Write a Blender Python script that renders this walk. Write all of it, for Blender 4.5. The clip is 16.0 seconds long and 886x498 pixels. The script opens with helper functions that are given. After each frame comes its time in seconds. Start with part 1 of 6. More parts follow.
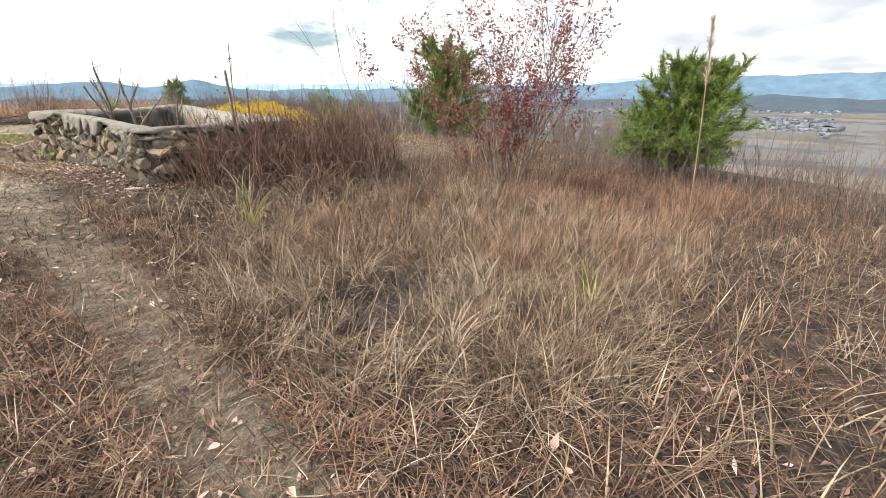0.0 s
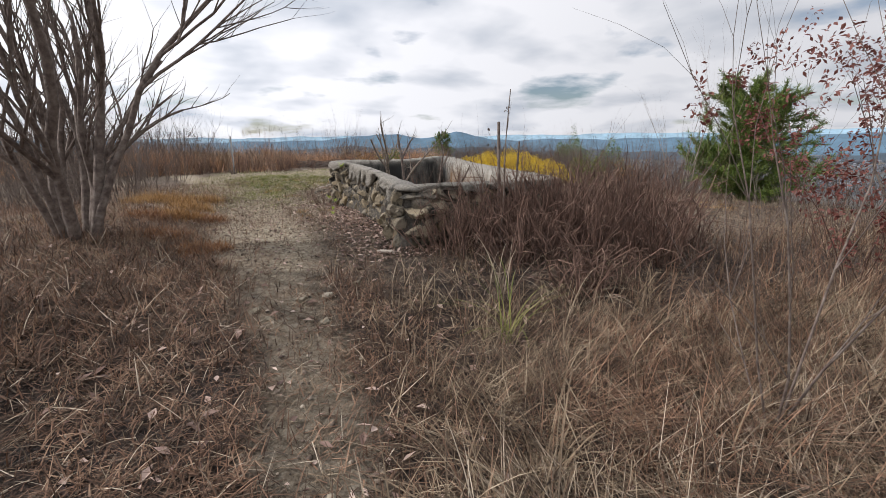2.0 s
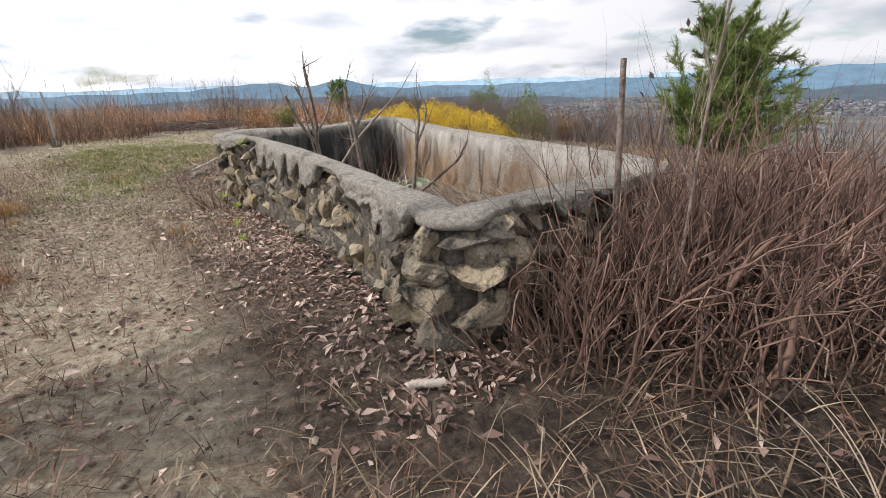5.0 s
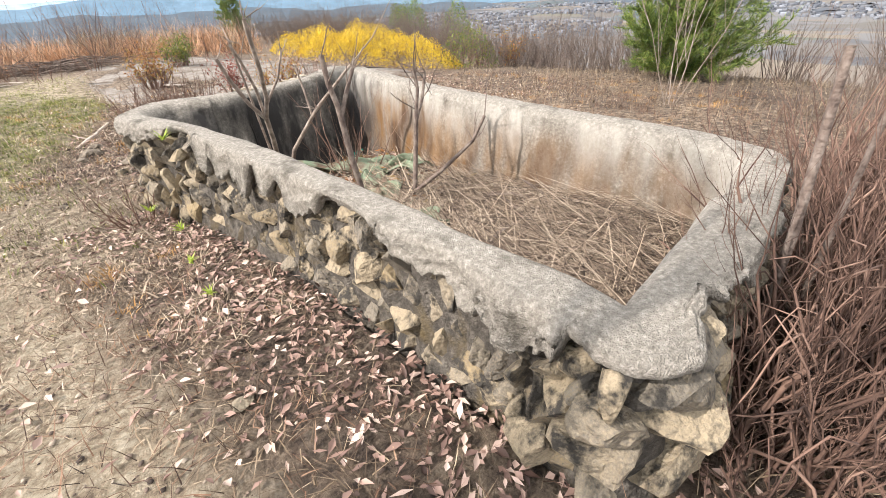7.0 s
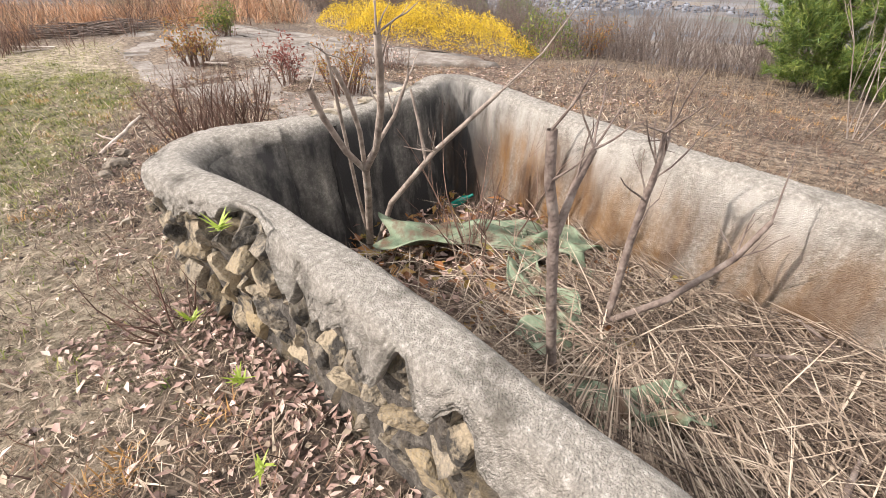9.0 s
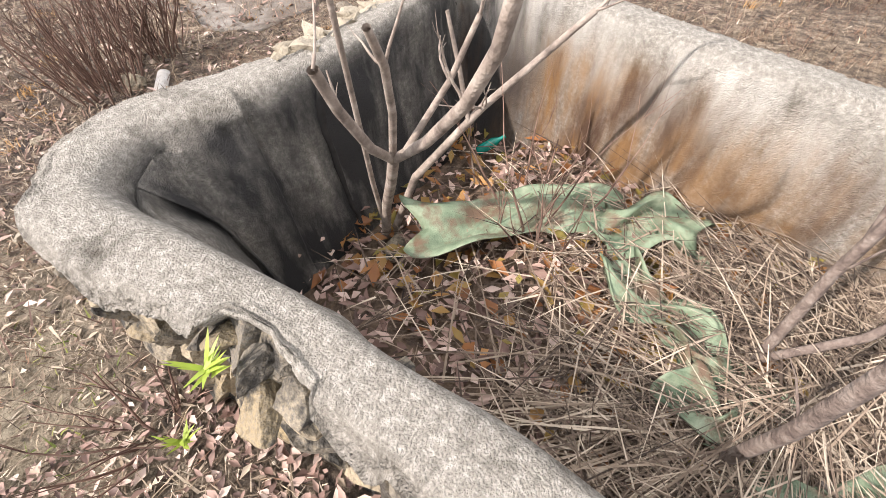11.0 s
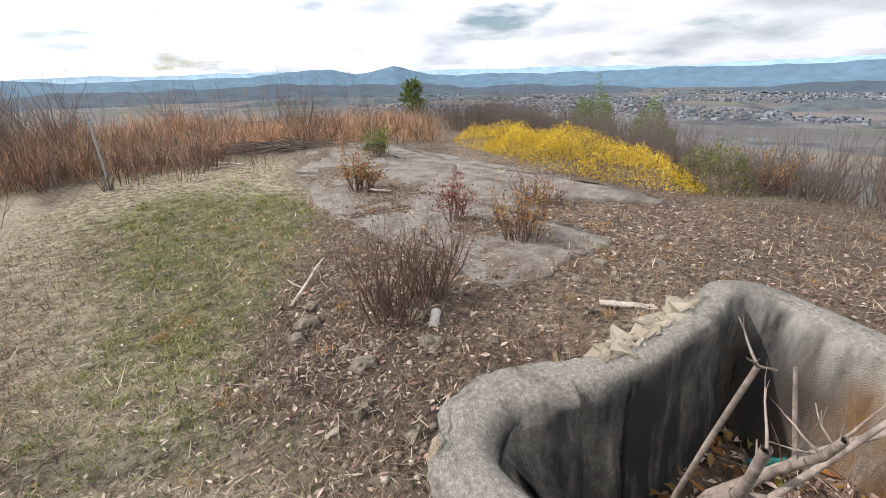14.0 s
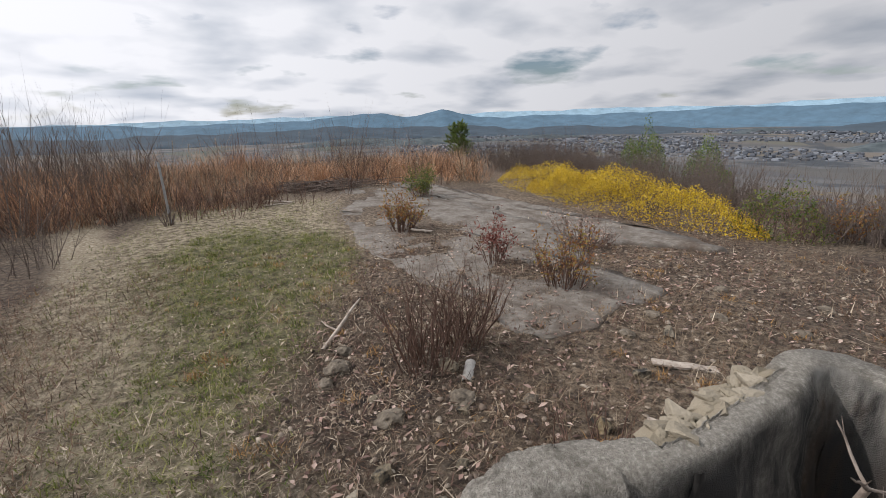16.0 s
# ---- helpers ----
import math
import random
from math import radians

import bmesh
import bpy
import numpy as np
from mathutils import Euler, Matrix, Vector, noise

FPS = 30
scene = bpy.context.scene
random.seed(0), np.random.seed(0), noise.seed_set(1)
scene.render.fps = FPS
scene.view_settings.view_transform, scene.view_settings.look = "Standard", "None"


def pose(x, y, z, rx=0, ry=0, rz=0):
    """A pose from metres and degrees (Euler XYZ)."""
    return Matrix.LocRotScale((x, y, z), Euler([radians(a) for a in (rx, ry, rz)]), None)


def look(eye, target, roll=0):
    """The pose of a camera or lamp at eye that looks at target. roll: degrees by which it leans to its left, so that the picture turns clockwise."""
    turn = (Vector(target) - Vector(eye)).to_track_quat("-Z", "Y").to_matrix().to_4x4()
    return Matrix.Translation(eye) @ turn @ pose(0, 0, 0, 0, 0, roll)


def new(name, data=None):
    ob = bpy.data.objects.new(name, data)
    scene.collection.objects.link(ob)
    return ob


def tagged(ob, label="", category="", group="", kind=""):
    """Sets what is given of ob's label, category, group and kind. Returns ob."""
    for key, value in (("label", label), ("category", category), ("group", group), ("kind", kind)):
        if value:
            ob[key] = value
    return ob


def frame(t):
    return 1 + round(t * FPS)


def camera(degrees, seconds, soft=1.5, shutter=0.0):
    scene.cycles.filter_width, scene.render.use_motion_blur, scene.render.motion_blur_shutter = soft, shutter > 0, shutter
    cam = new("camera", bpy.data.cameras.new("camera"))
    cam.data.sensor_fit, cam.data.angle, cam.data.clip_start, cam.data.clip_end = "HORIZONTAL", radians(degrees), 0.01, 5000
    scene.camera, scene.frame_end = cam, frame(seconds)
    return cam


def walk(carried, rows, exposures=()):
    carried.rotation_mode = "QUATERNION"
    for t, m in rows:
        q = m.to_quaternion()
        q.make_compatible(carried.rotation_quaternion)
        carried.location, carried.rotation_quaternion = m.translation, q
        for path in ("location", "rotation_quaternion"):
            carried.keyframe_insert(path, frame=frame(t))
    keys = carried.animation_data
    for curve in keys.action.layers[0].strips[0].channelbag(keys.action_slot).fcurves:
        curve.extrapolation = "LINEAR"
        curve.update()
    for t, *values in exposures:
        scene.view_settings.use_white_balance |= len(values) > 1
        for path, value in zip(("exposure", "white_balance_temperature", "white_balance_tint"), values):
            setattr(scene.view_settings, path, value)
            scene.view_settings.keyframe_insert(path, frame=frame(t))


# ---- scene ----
cam = camera(92.3, 16.0, soft=0.75)
PATH = [
    (0, (-1.702, -6.168, 1.267), (-0.264, -4.966, 0.569), -0.4),
    (0.5, (-1.513, -5.869, 1.274), (-0.417, -4.342, 0.59), -0.4),
    (1, (-1.335, -5.493, 1.265), (-0.444, -3.819, 0.628), -0.4),
    (1.5, (-1.211, -5.073, 1.286), (-0.444, -3.315, 0.72), -0.3),
    (2, (-1.149, -4.563, 1.318), (-0.495, -2.737, 0.831), -0.5),
    (2.5, (-1.082, -4.042, 1.342), (-0.493, -2.182, 0.906), -0.3),
    (3, (-1.11, -3.491, 1.322), (-0.514, -1.629, 0.899), 0.0),
    (3.5, (-1.076, -2.953, 1.302), (-0.417, -1.117, 0.86), -0.1),
    (4, (-1.093, -2.354, 1.323), (-0.34, -0.571, 0.821), -0.2),
    (4.2, (-1.094, -2.177, 1.345), (-0.282, -0.426, 0.82), -0.4),
    (6.3, (-0.893, -0.922, 1.627), (0.292, 0.333, 0.617), -2.8),
    (6.5, (-0.919, -0.755, 1.686), (0.264, 0.491, 0.662), -3.1),
    (7, (-0.971, -0.383, 1.748), (0.209, 0.853, 0.708), -3.3),
    (7.5, (-0.88, 0.132, 1.858), (0.293, 1.377, 0.822), -3.1),
    (8, (-0.812, 0.678, 1.933), (0.337, 1.939, 0.888), -2.3),
    (8.5, (-0.677, 1.096, 1.911), (0.436, 2.365, 0.839), -2.0),
    (9, (-0.529, 1.442, 1.865), (0.54, 2.702, 0.736), -0.7),
    (9.5, (-0.482, 1.889, 1.897), (0.489, 3.127, 0.662), -1.9),
    (9.7, (-0.429, 2.009, 1.856), (0.509, 3.22, 0.57), -2.4),
    (11.8, (-0.142, 2.771, 1.915), (0.781, 3.495, 0.295), -1.2),
    (12, (-0.3, 2.804, 2.033), (0.664, 3.582, 0.463), -1.4),
    (12.5, (-0.517, 2.735, 2.197), (0.452, 3.864, 0.86), -2.3),
    (13, (-0.683, 2.784, 2.306), (0.221, 4.232, 1.263), -1.6),
    (13.2, (-0.754, 2.854, 2.306), (0.132, 4.381, 1.367), -1.2),
    (13.5, (-0.83, 2.961, 2.333), (0.018, 4.567, 1.496), -1.3),
    (14, (-0.87, 3.022, 2.352), (-0.02, 4.67, 1.601), -1.2),
    (14.5, (-0.857, 3.062, 2.337), (0.03, 4.706, 1.622), -1.1),
    (15, (-0.804, 3.103, 2.366), (0.108, 4.744, 1.677), -1.4),
    (15.5, (-0.75, 3.145, 2.374), (0.145, 4.812, 1.727), -1.6),
    (16, (-0.731, 3.157, 2.372), (-0.037, 4.941, 1.792), -1.6),
]
walk(cam, [(t, look(eye, target, roll)) for t, eye, target, roll in PATH],
     exposures=[(0.0, 0.3, 6550, 11), (1.0, 0.2, 6450, 12), (2.0, -0.55, 6250, 13), (4.2, -0.6, 6250, 13), (6.3, 0.65, 6500, 13), (9.0, 0.5, 6600, 16), (12.5, 0.75, 6300, 15), (13.5, 0.08, 6250, 13), (15.3, -0.34, 6250, 13), (16.0, -0.78, 6250, 13)])

# ---- sky and sun ----
SUN_AZ, SUN_EL = radians(-68), radians(38)
to_sun = Vector((math.sin(SUN_AZ) * math.cos(SUN_EL), math.cos(SUN_AZ) * math.cos(SUN_EL), math.sin(SUN_EL)))
sun = new("sun", bpy.data.lights.new("sun", "SUN"))
sun.data.energy, sun.data.angle, sun.data.color = 5.0, radians(1.2), (1.0, 0.93, 0.85)
sun.matrix_world = look(to_sun * 50, (0, 0, 0))

world = bpy.data.worlds.new("sky")
scene.world = world
world.use_nodes = True
wt = world.node_tree
wt.nodes.clear()


def wn(kind, **vals):
    n = wt.nodes.new(kind)
    for k, v in vals.items():
        n.inputs[k].default_value = v
    return n


sky = wn("ShaderNodeTexSky")
sky.sky_type, sky.sun_disc, sky.sun_elevation, sky.sun_rotation = "NISHITA", False, SUN_EL, SUN_AZ
sky_bg = wn("ShaderNodeBackground", Strength=0.12)
wt.links.new(sky.outputs[0], sky_bg.inputs[0])
# clouds on a flat layer: the direction is divided by its height
co = wn("ShaderNodeTexCoord")
sep = wn("ShaderNodeSeparateXYZ")
wt.links.new(co.outputs["Generated"], sep.inputs[0])
hmax = wn("ShaderNodeMath"); hmax.operation = "MAXIMUM"; hmax.inputs[1].default_value = 0.0
wt.links.new(sep.outputs[2], hmax.inputs[0])
hadd = wn("ShaderNodeMath"); hadd.operation = "ADD"; hadd.inputs[1].default_value = 0.2
wt.links.new(hmax.outputs[0], hadd.inputs[0])
vdiv = wn("ShaderNodeVectorMath"); vdiv.operation = "DIVIDE"
comb = wn("ShaderNodeCombineXYZ")
for i in range(3):
    wt.links.new(hadd.outputs[0], comb.inputs[i])
wt.links.new(co.outputs["Generated"], vdiv.inputs[0])
wt.links.new(comb.outputs[0], vdiv.inputs[1])
flat = wn("ShaderNodeVectorMath"); flat.operation = "MULTIPLY"; flat.inputs[1].default_value = (1, 1, 0)
wt.links.new(vdiv.outputs[0], flat.inputs[0])
cover = wn("ShaderNodeTexNoise", Scale=1.3, Detail=7.0, Roughness=0.5, Distortion=0.1)
shade = wn("ShaderNodeTexNoise", Scale=1.5, Detail=5.0, Roughness=0.45, Distortion=0.1)
off = wn("ShaderNodeVectorMath"); off.operation = "ADD"; off.inputs[1].default_value = (3.1, 7.7, 0)
wt.links.new(flat.outputs[0], cover.inputs["Vector"])
wt.links.new(flat.outputs[0], off.inputs[0])
wt.links.new(off.outputs[0], shade.inputs["Vector"])
cover_r = wn("ShaderNodeValToRGB")
cover_r.color_ramp.elements[0].position, cover_r.color_ramp.elements[1].position = 0.31, 0.42
wt.links.new(cover.outputs["Fac"], cover_r.inputs[0])
shade_r = wn("ShaderNodeValToRGB")
e = shade_r.color_ramp.elements
e[0].position, e[0].color = 0.46, (1.0, 1.0, 1.0, 1)
e[1].position, e[1].color = 0.72, (0.52, 0.57, 0.63, 1)
wt.links.new(shade.outputs["Fac"], shade_r.inputs[0])
cloud_bg = wn("ShaderNodeBackground", Strength=1.6)
wt.links.new(shade_r.outputs[0], cloud_bg.inputs[0])
# the cloud sheet is brightest round the sun
toward = wn("ShaderNodeVectorMath"); toward.operation = "DOT_PRODUCT"; toward.inputs[1].default_value = to_sun
wt.links.new(co.outputs["Generated"], toward.inputs[0])
glow = wn("ShaderNodeMapRange")
glow.inputs[1].default_value, glow.inputs[2].default_value, glow.inputs[3].default_value, glow.inputs[4].default_value = -0.4, 0.8, 1.05, 1.8
wt.links.new(toward.outputs["Value"], glow.inputs[0])
wt.links.new(glow.outputs[0], cloud_bg.inputs[1])
mixw = wn("ShaderNodeMixShader")
wt.links.new(cover_r.outputs[0], mixw.inputs[0])
wt.links.new(sky_bg.outputs[0], mixw.inputs[1])
wt.links.new(cloud_bg.outputs[0], mixw.inputs[2])
wout = wn("ShaderNodeOutputWorld")
wt.links.new(mixw.outputs[0], wout.inputs[0])


# ---- materials ----
def material(name, stops, scale=4.0, detail=5.0, rough=0.9, bump=0.3, bump_scale=40.0, island=0.0, stain=None,
             stain_scale=1.2, stain_range=(0.5, 0.62), translucent=0.0, metal=0.0, per_object=0.0, rough_noise=0.6):
    """A dull natural surface: noise through colour stops, a second colour in larger stains, fine relief."""
    m = bpy.data.materials.new(name)
    m.use_nodes = True
    t = m.node_tree
    b = t.nodes["Principled BSDF"]
    b.inputs["Roughness"].default_value = rough
    b.inputs["Metallic"].default_value = metal
    geo = t.nodes.new("ShaderNodeNewGeometry")
    tc = t.nodes.new("ShaderNodeTexCoord")
    n1 = t.nodes.new("ShaderNodeTexNoise")
    n1.inputs["Scale"].default_value, n1.inputs["Detail"].default_value, n1.inputs["Roughness"].default_value = scale, detail, rough_noise
    t.links.new(tc.outputs["Object"] if per_object else geo.outputs["Position"], n1.inputs["Vector"])
    fac = n1.outputs["Fac"]
    if island:
        st = t.nodes.new("ShaderNodeMapRange")
        st.inputs[1].default_value, st.inputs[2].default_value = .3, .7
        t.links.new(fac, st.inputs[0])
        fac = st.outputs[0]
    if island or per_object:
        mx = t.nodes.new("ShaderNodeMix")
        mx.data_type = "FLOAT"
        mx.inputs[0].default_value = island or per_object
        t.links.new(fac, mx.inputs[2])
        if island:
            t.links.new(geo.outputs["Random Per Island"], mx.inputs[3])
        else:
            oi = t.nodes.new("ShaderNodeObjectInfo")
            t.links.new(oi.outputs["Random"], mx.inputs[3])
        fac = mx.outputs[0]
    ramp = t.nodes.new("ShaderNodeValToRGB")
    els = ramp.color_ramp.elements
    while len(els) < len(stops):
        els.new(0.5)
    lo, hi = (0.04, 0.96) if island or per_object else (0.3, 0.7)
    for i, c in enumerate(stops):
        els[i].position = lo + (hi - lo) * i / max(1, len(stops) - 1)
        els[i].color = (*c, 1)
    t.links.new(fac, ramp.inputs[0])
    col = ramp.outputs[0]
    if stain:
        n2 = t.nodes.new("ShaderNodeTexNoise")
        n2.inputs["Scale"].default_value, n2.inputs["Detail"].default_value, n2.inputs["Roughness"].default_value = stain_scale, 6, 0.65
        t.links.new(geo.outputs["Position"], n2.inputs["Vector"])
        r2 = t.nodes.new("ShaderNodeMapRange")
        r2.inputs[1].default_value, r2.inputs[2].default_value = stain_range
        t.links.new(n2.outputs["Fac"], r2.inputs[0])
        mc = t.nodes.new("ShaderNodeMix")
        mc.data_type = "RGBA"
        mc.inputs[7].default_value = (*stain, 1)
        t.links.new(r2.outputs[0], mc.inputs[0])
        t.links.new(col, mc.inputs[6])
        col = mc.outputs[2]
    t.links.new(col, b.inputs["Base Color"])
    if bump:
        n3 = t.nodes.new("ShaderNodeTexNoise")
        n3.inputs["Scale"].default_value, n3.inputs["Detail"].default_value = bump_scale, 4
        t.links.new(geo.outputs["Position"], n3.inputs["Vector"])
        bp = t.nodes.new("ShaderNodeBump")
        bp.inputs["Strength"].default_value, bp.inputs["Distance"].default_value = bump, 0.02
        t.links.new(n3.outputs["Fac"], bp.inputs["Height"])
        t.links.new(bp.outputs[0], b.inputs["Normal"])
    if translucent:
        tr = t.nodes.new("ShaderNodeBsdfTranslucent")
        t.links.new(col, tr.inputs[0])
        ms = t.nodes.new("ShaderNodeMixShader")
        ms.inputs[0].default_value = translucent
        t.links.new(b.outputs[0], ms.inputs[1])
        t.links.new(tr.outputs[0], ms.inputs[2])
        t.links.new(ms.outputs[0], t.nodes["Material Output"].inputs[0])
    return m


M = {}
M["straw"] = material("straw", [(.018, .012, .008), (.085, .058, .038), (.27, .20, .13), (.56, .47, .34)], island=.55, scale=5, bump=0, translucent=.1)
M["pale_straw"] = material("pale_straw", [(.05, .036, .026), (.20, .15, .105), (.40, .325, .24), (.68, .59, .46)], island=.7, scale=5, bump=0, translucent=.1)
M["fox_grass"] = material("fox_grass", [(.022, .012, .008), (.10, .054, .032), (.27, .155, .095), (.50, .36, .255)], island=.6, scale=5, bump=0, translucent=.12)
M["rust_fern"] = material("rust_fern", [(.07, .03, .012), (.24, .11, .045), (.42, .22, .10)], island=.6, scale=6, bump=0, translucent=.1)
M["reed_straw"] = material("reed_straw", [(.022, .015, .011), (.10, .07, .05), (.28, .215, .155), (.60, .51, .395)], island=.75, scale=7, bump=0, translucent=.1)
M["russet_grass"] = material("russet_grass", [(.015, .009, .006), (.072, .041, .026), (.21, .12, .075), (.44, .30, .20)], island=.55, scale=5, bump=0, translucent=.1)
M["gold_grass"] = material("gold_grass", [(.14, .07, .02), (.36, .20, .07), (.52, .34, .14)], island=.6, scale=6, bump=0, translucent=.1)
M["green_grass"] = material("green_grass", [(.03, .038, .009), (.10, .13, .024), (.25, .25, .07), (.58, .50, .32)], island=.45, scale=5, bump=0, translucent=.1)
M["litter"] = material("litter", [(.05, .029, .023), (.19, .115, .09), (.38, .255, .205), (.64, .51, .43)], island=.8, bump=0, translucent=.1, rough=.65)
M["brush"] = material("brush", [(.06, .034, .024), (.27, .145, .08), (.52, .30, .17), (.70, .53, .38)], island=.4, scale=2.2, bump=0, translucent=.1)
M["bark"] = material("bark", [(.07, .05, .042), (.15, .115, .095), (.24, .20, .17)], scale=18, bump=.6, bump_scale=60)
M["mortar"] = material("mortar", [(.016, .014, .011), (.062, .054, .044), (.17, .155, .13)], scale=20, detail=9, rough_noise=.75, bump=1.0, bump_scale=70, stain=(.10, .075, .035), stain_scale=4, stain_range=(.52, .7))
M["pale_bark"] = material("pale_bark", [(.12, .095, .078), (.24, .195, .16), (.38, .33, .28)], scale=14, bump=.4, bump_scale=70)
M["red_twig"] = material("red_twig", [(.035, .02, .015), (.13, .076, .056), (.34, .225, .17)], scale=7, island=.6, bump=0)
M["needles"] = material("needles", [(.03, .06, .015), (.08, .14, .025), (.17, .23, .045), (.27, .29, .07)], island=.7, bump=0, translucent=.2, rough=.55)
M["red_leaf"] = material("red_leaf", [(.10, .03, .025), (.20, .07, .055), (.33, .14, .11)], island=.8, bump=0, translucent=.35, rough=.6)
M["orange_leaf"] = material("orange_leaf", [(.12, .05, .02), (.30, .12, .035), (.24, .20, .045), (.44, .20, .075)], island=.8, bump=0, translucent=.3, rough=.6)
M["yellow_leaf"] = material("yellow_leaf", [(.20, .13, .01), (.52, .34, .012), (.74, .54, .04), (.60, .50, .07)], island=.55, scale=3, bump=0, translucent=.3, rough=.6)
M["green_leaf"] = material("green_leaf", [(.05, .09, .02), (.12, .16, .03), (.28, .27, .05)], island=.8, bump=0, translucent=.35, rough=.5)
M["bright_leaf"] = material("bright_leaf", [(.22, .32, .04), (.42, .52, .08)], island=.8, bump=0, translucent=.4, rough=.5)
M["stone"] = material("stone", [(.075, .065, .05), (.27, .205, .11), (.15, .135, .11), (.31, .255, .17), (.115, .105, .09), (.34, .30, .225)], scale=9, per_object=.5, detail=10, rough_noise=.75, bump=1.0, bump_scale=45, stain=(.03, .027, .022), stain_scale=8, stain_range=(.48, .6))
M["pale_stone"] = material("pale_stone", [(.15, .125, .085), (.26, .225, .165), (.36, .325, .265)], scale=12, detail=8, per_object=.5, bump=.8, bump_scale=45)
M["core"] = material("core", [(.06, .05, .04), (.14, .115, .085), (.22, .19, .15)], scale=14, bump=.9, bump_scale=35)
M["slab"] = material("slab", [(.11, .097, .08), (.20, .18, .155), (.31, .285, .25)], scale=9, detail=10, rough_noise=.75, bump=.5, bump_scale=60, stain=(.085, .062, .045), stain_scale=2.2, stain_range=(.42, .68))
M["tarp"] = material("tarp", [(.075, .11, .065), (.15, .20, .125), (.26, .30, .205)], scale=9, bump=.4, bump_scale=160, rough=.6, stain=(.12, .075, .045), stain_scale=6, stain_range=(.5, .64))
M["tile_white"] = material("tile_white", [(.5, .47, .42), (.72, .70, .66)], scale=14, bump=.2, rough=.7)
M["grey_wood"] = material("grey_wood", [(.26, .21, .17), (.42, .36, .30), (.55, .49, .42)], scale=12, bump=.5, bump_scale=90)
# near-black stands for the shade inside the end wall's crack
M["crack_shade"] = material("crack_shade", [(.008, .007, .006), (.02, .018, .016)], scale=20, bump=.3)
M["bottle"] = material("bottle", [(.0, .12, .09), (.01, .2, .15)], scale=4, bump=0, rough=.25)
M["metal_post"] = material("metal_post", [(.28, .29, .30), (.42, .42, .42)], scale=12, bump=.1, rough=.5, metal=.6)


# ---- mesh helpers ----
def mesh_from(name, verts, faces_list, mat, smooth=False):
    """A mesh from vertex rows and face-index arrays (each array has one polygon size)."""
    me = bpy.data.meshes.new(name)
    verts = np.asarray(verts, np.float32).reshape(-1, 3)
    faces_list = [np.asarray(f, np.int32) for f in faces_list if len(f)]
    me.vertices.add(len(verts))
    me.vertices.foreach_set("co", verts.ravel())
    loops = np.concatenate([f.ravel() for f in faces_list])
    totals = np.concatenate([np.full(len(f), f.shape[1], np.int32) for f in faces_list])
    me.loops.add(len(loops))
    me.loops.foreach_set("vertex_index", loops)
    me.polygons.add(len(totals))
    starts = np.concatenate([[0], np.cumsum(totals)[:-1]]).astype(np.int32)
    me.polygons.foreach_set("loop_start", starts)
    me.polygons.foreach_set("loop_total", totals)
    if smooth:
        me.polygons.foreach_set("use_smooth", np.ones(len(totals), bool))
    me.update(calc_edges=True)
    me.validate()
    me.materials.append(mat)
    return me


def child(name, me, parent, label=""):
    ob = new(name, me)
    ob.parent = parent
    return tagged(ob, label)


def thing(name, x, y, z, label, category, group="", rz=0.0):
    ob = new(name)
    ob.empty_display_size = 0.2
    ob.matrix_basis = pose(x, y, z, 0, 0, rz)
    return tagged(ob, label, category, group)


def tubes(lines, sides=5):
    """Tapered round branches: each line is (points, radii). Returns vertices and quads."""
    V, F, base = [], [], 0
    ang = np.arange(sides) * 2 * np.pi / sides
    for pts, rad in lines:
        p = np.asarray(pts, float)
        r = np.asarray(rad, float)
        d = np.gradient(p, axis=0)
        d /= np.linalg.norm(d, axis=1, keepdims=True) + 1e-9
        ref = np.array([1.0, 0, 0]) if abs(d[0][0]) < 0.7 else np.array([0, 1.0, 0])
        u = np.cross(d, ref)
        u /= np.linalg.norm(u, axis=1, keepdims=True) + 1e-9
        v = np.cross(d, u)
        ring = p[:, None] + r[:, None, None] * (np.cos(ang)[None, :, None] * u[:, None] + np.sin(ang)[None, :, None] * v[:, None])
        n = len(p)
        V.append(ring.reshape(-1, 3))
        i = np.arange(n - 1)[:, None] * sides + base
        j = np.arange(sides)[None]
        k = (j + 1) % sides
        F.append(np.stack([i + j, i + k, i + sides + k, i + sides + j], -1).reshape(-1, 4))
        base += n * sides
    return np.concatenate(V), np.concatenate(F)


def blades(base, az, lean, length, width, droop, segs=3):
    """Grass blades: rows of base points; lean from upright (rad), bending further by droop (rad). Returns verts, [quads, tris]."""
    n = len(base)
    V = np.zeros((n, 2 * segs + 1, 3))
    side = np.stack([-np.sin(az), np.cos(az), 0 * az], -1)
    p = base.copy()
    for s in range(segs + 1):
        w = (width * (1 - s / segs) ** 0.7)[:, None] * 0.5
        if s < segs:
            V[:, 2 * s], V[:, 2 * s + 1] = p - side * w, p + side * w
        else:
            V[:, 2 * s] = p
        a = lean + droop * (s + 0.5) / segs
        step = (length / segs)[:, None]
        p = p + step * np.stack([np.cos(az) * np.sin(a), np.sin(az) * np.sin(a), np.cos(a)], -1)
    k = np.arange(n)[:, None] * (2 * segs + 1)
    quads = np.concatenate([k + np.array([[2 * s, 2 * s + 1, 2 * s + 3, 2 * s + 2]]) for s in range(segs - 1)])
    tris = k + np.array([[2 * segs - 2, 2 * segs - 1, 2 * segs]])
    return V.reshape(-1, 3), [quads, tris]


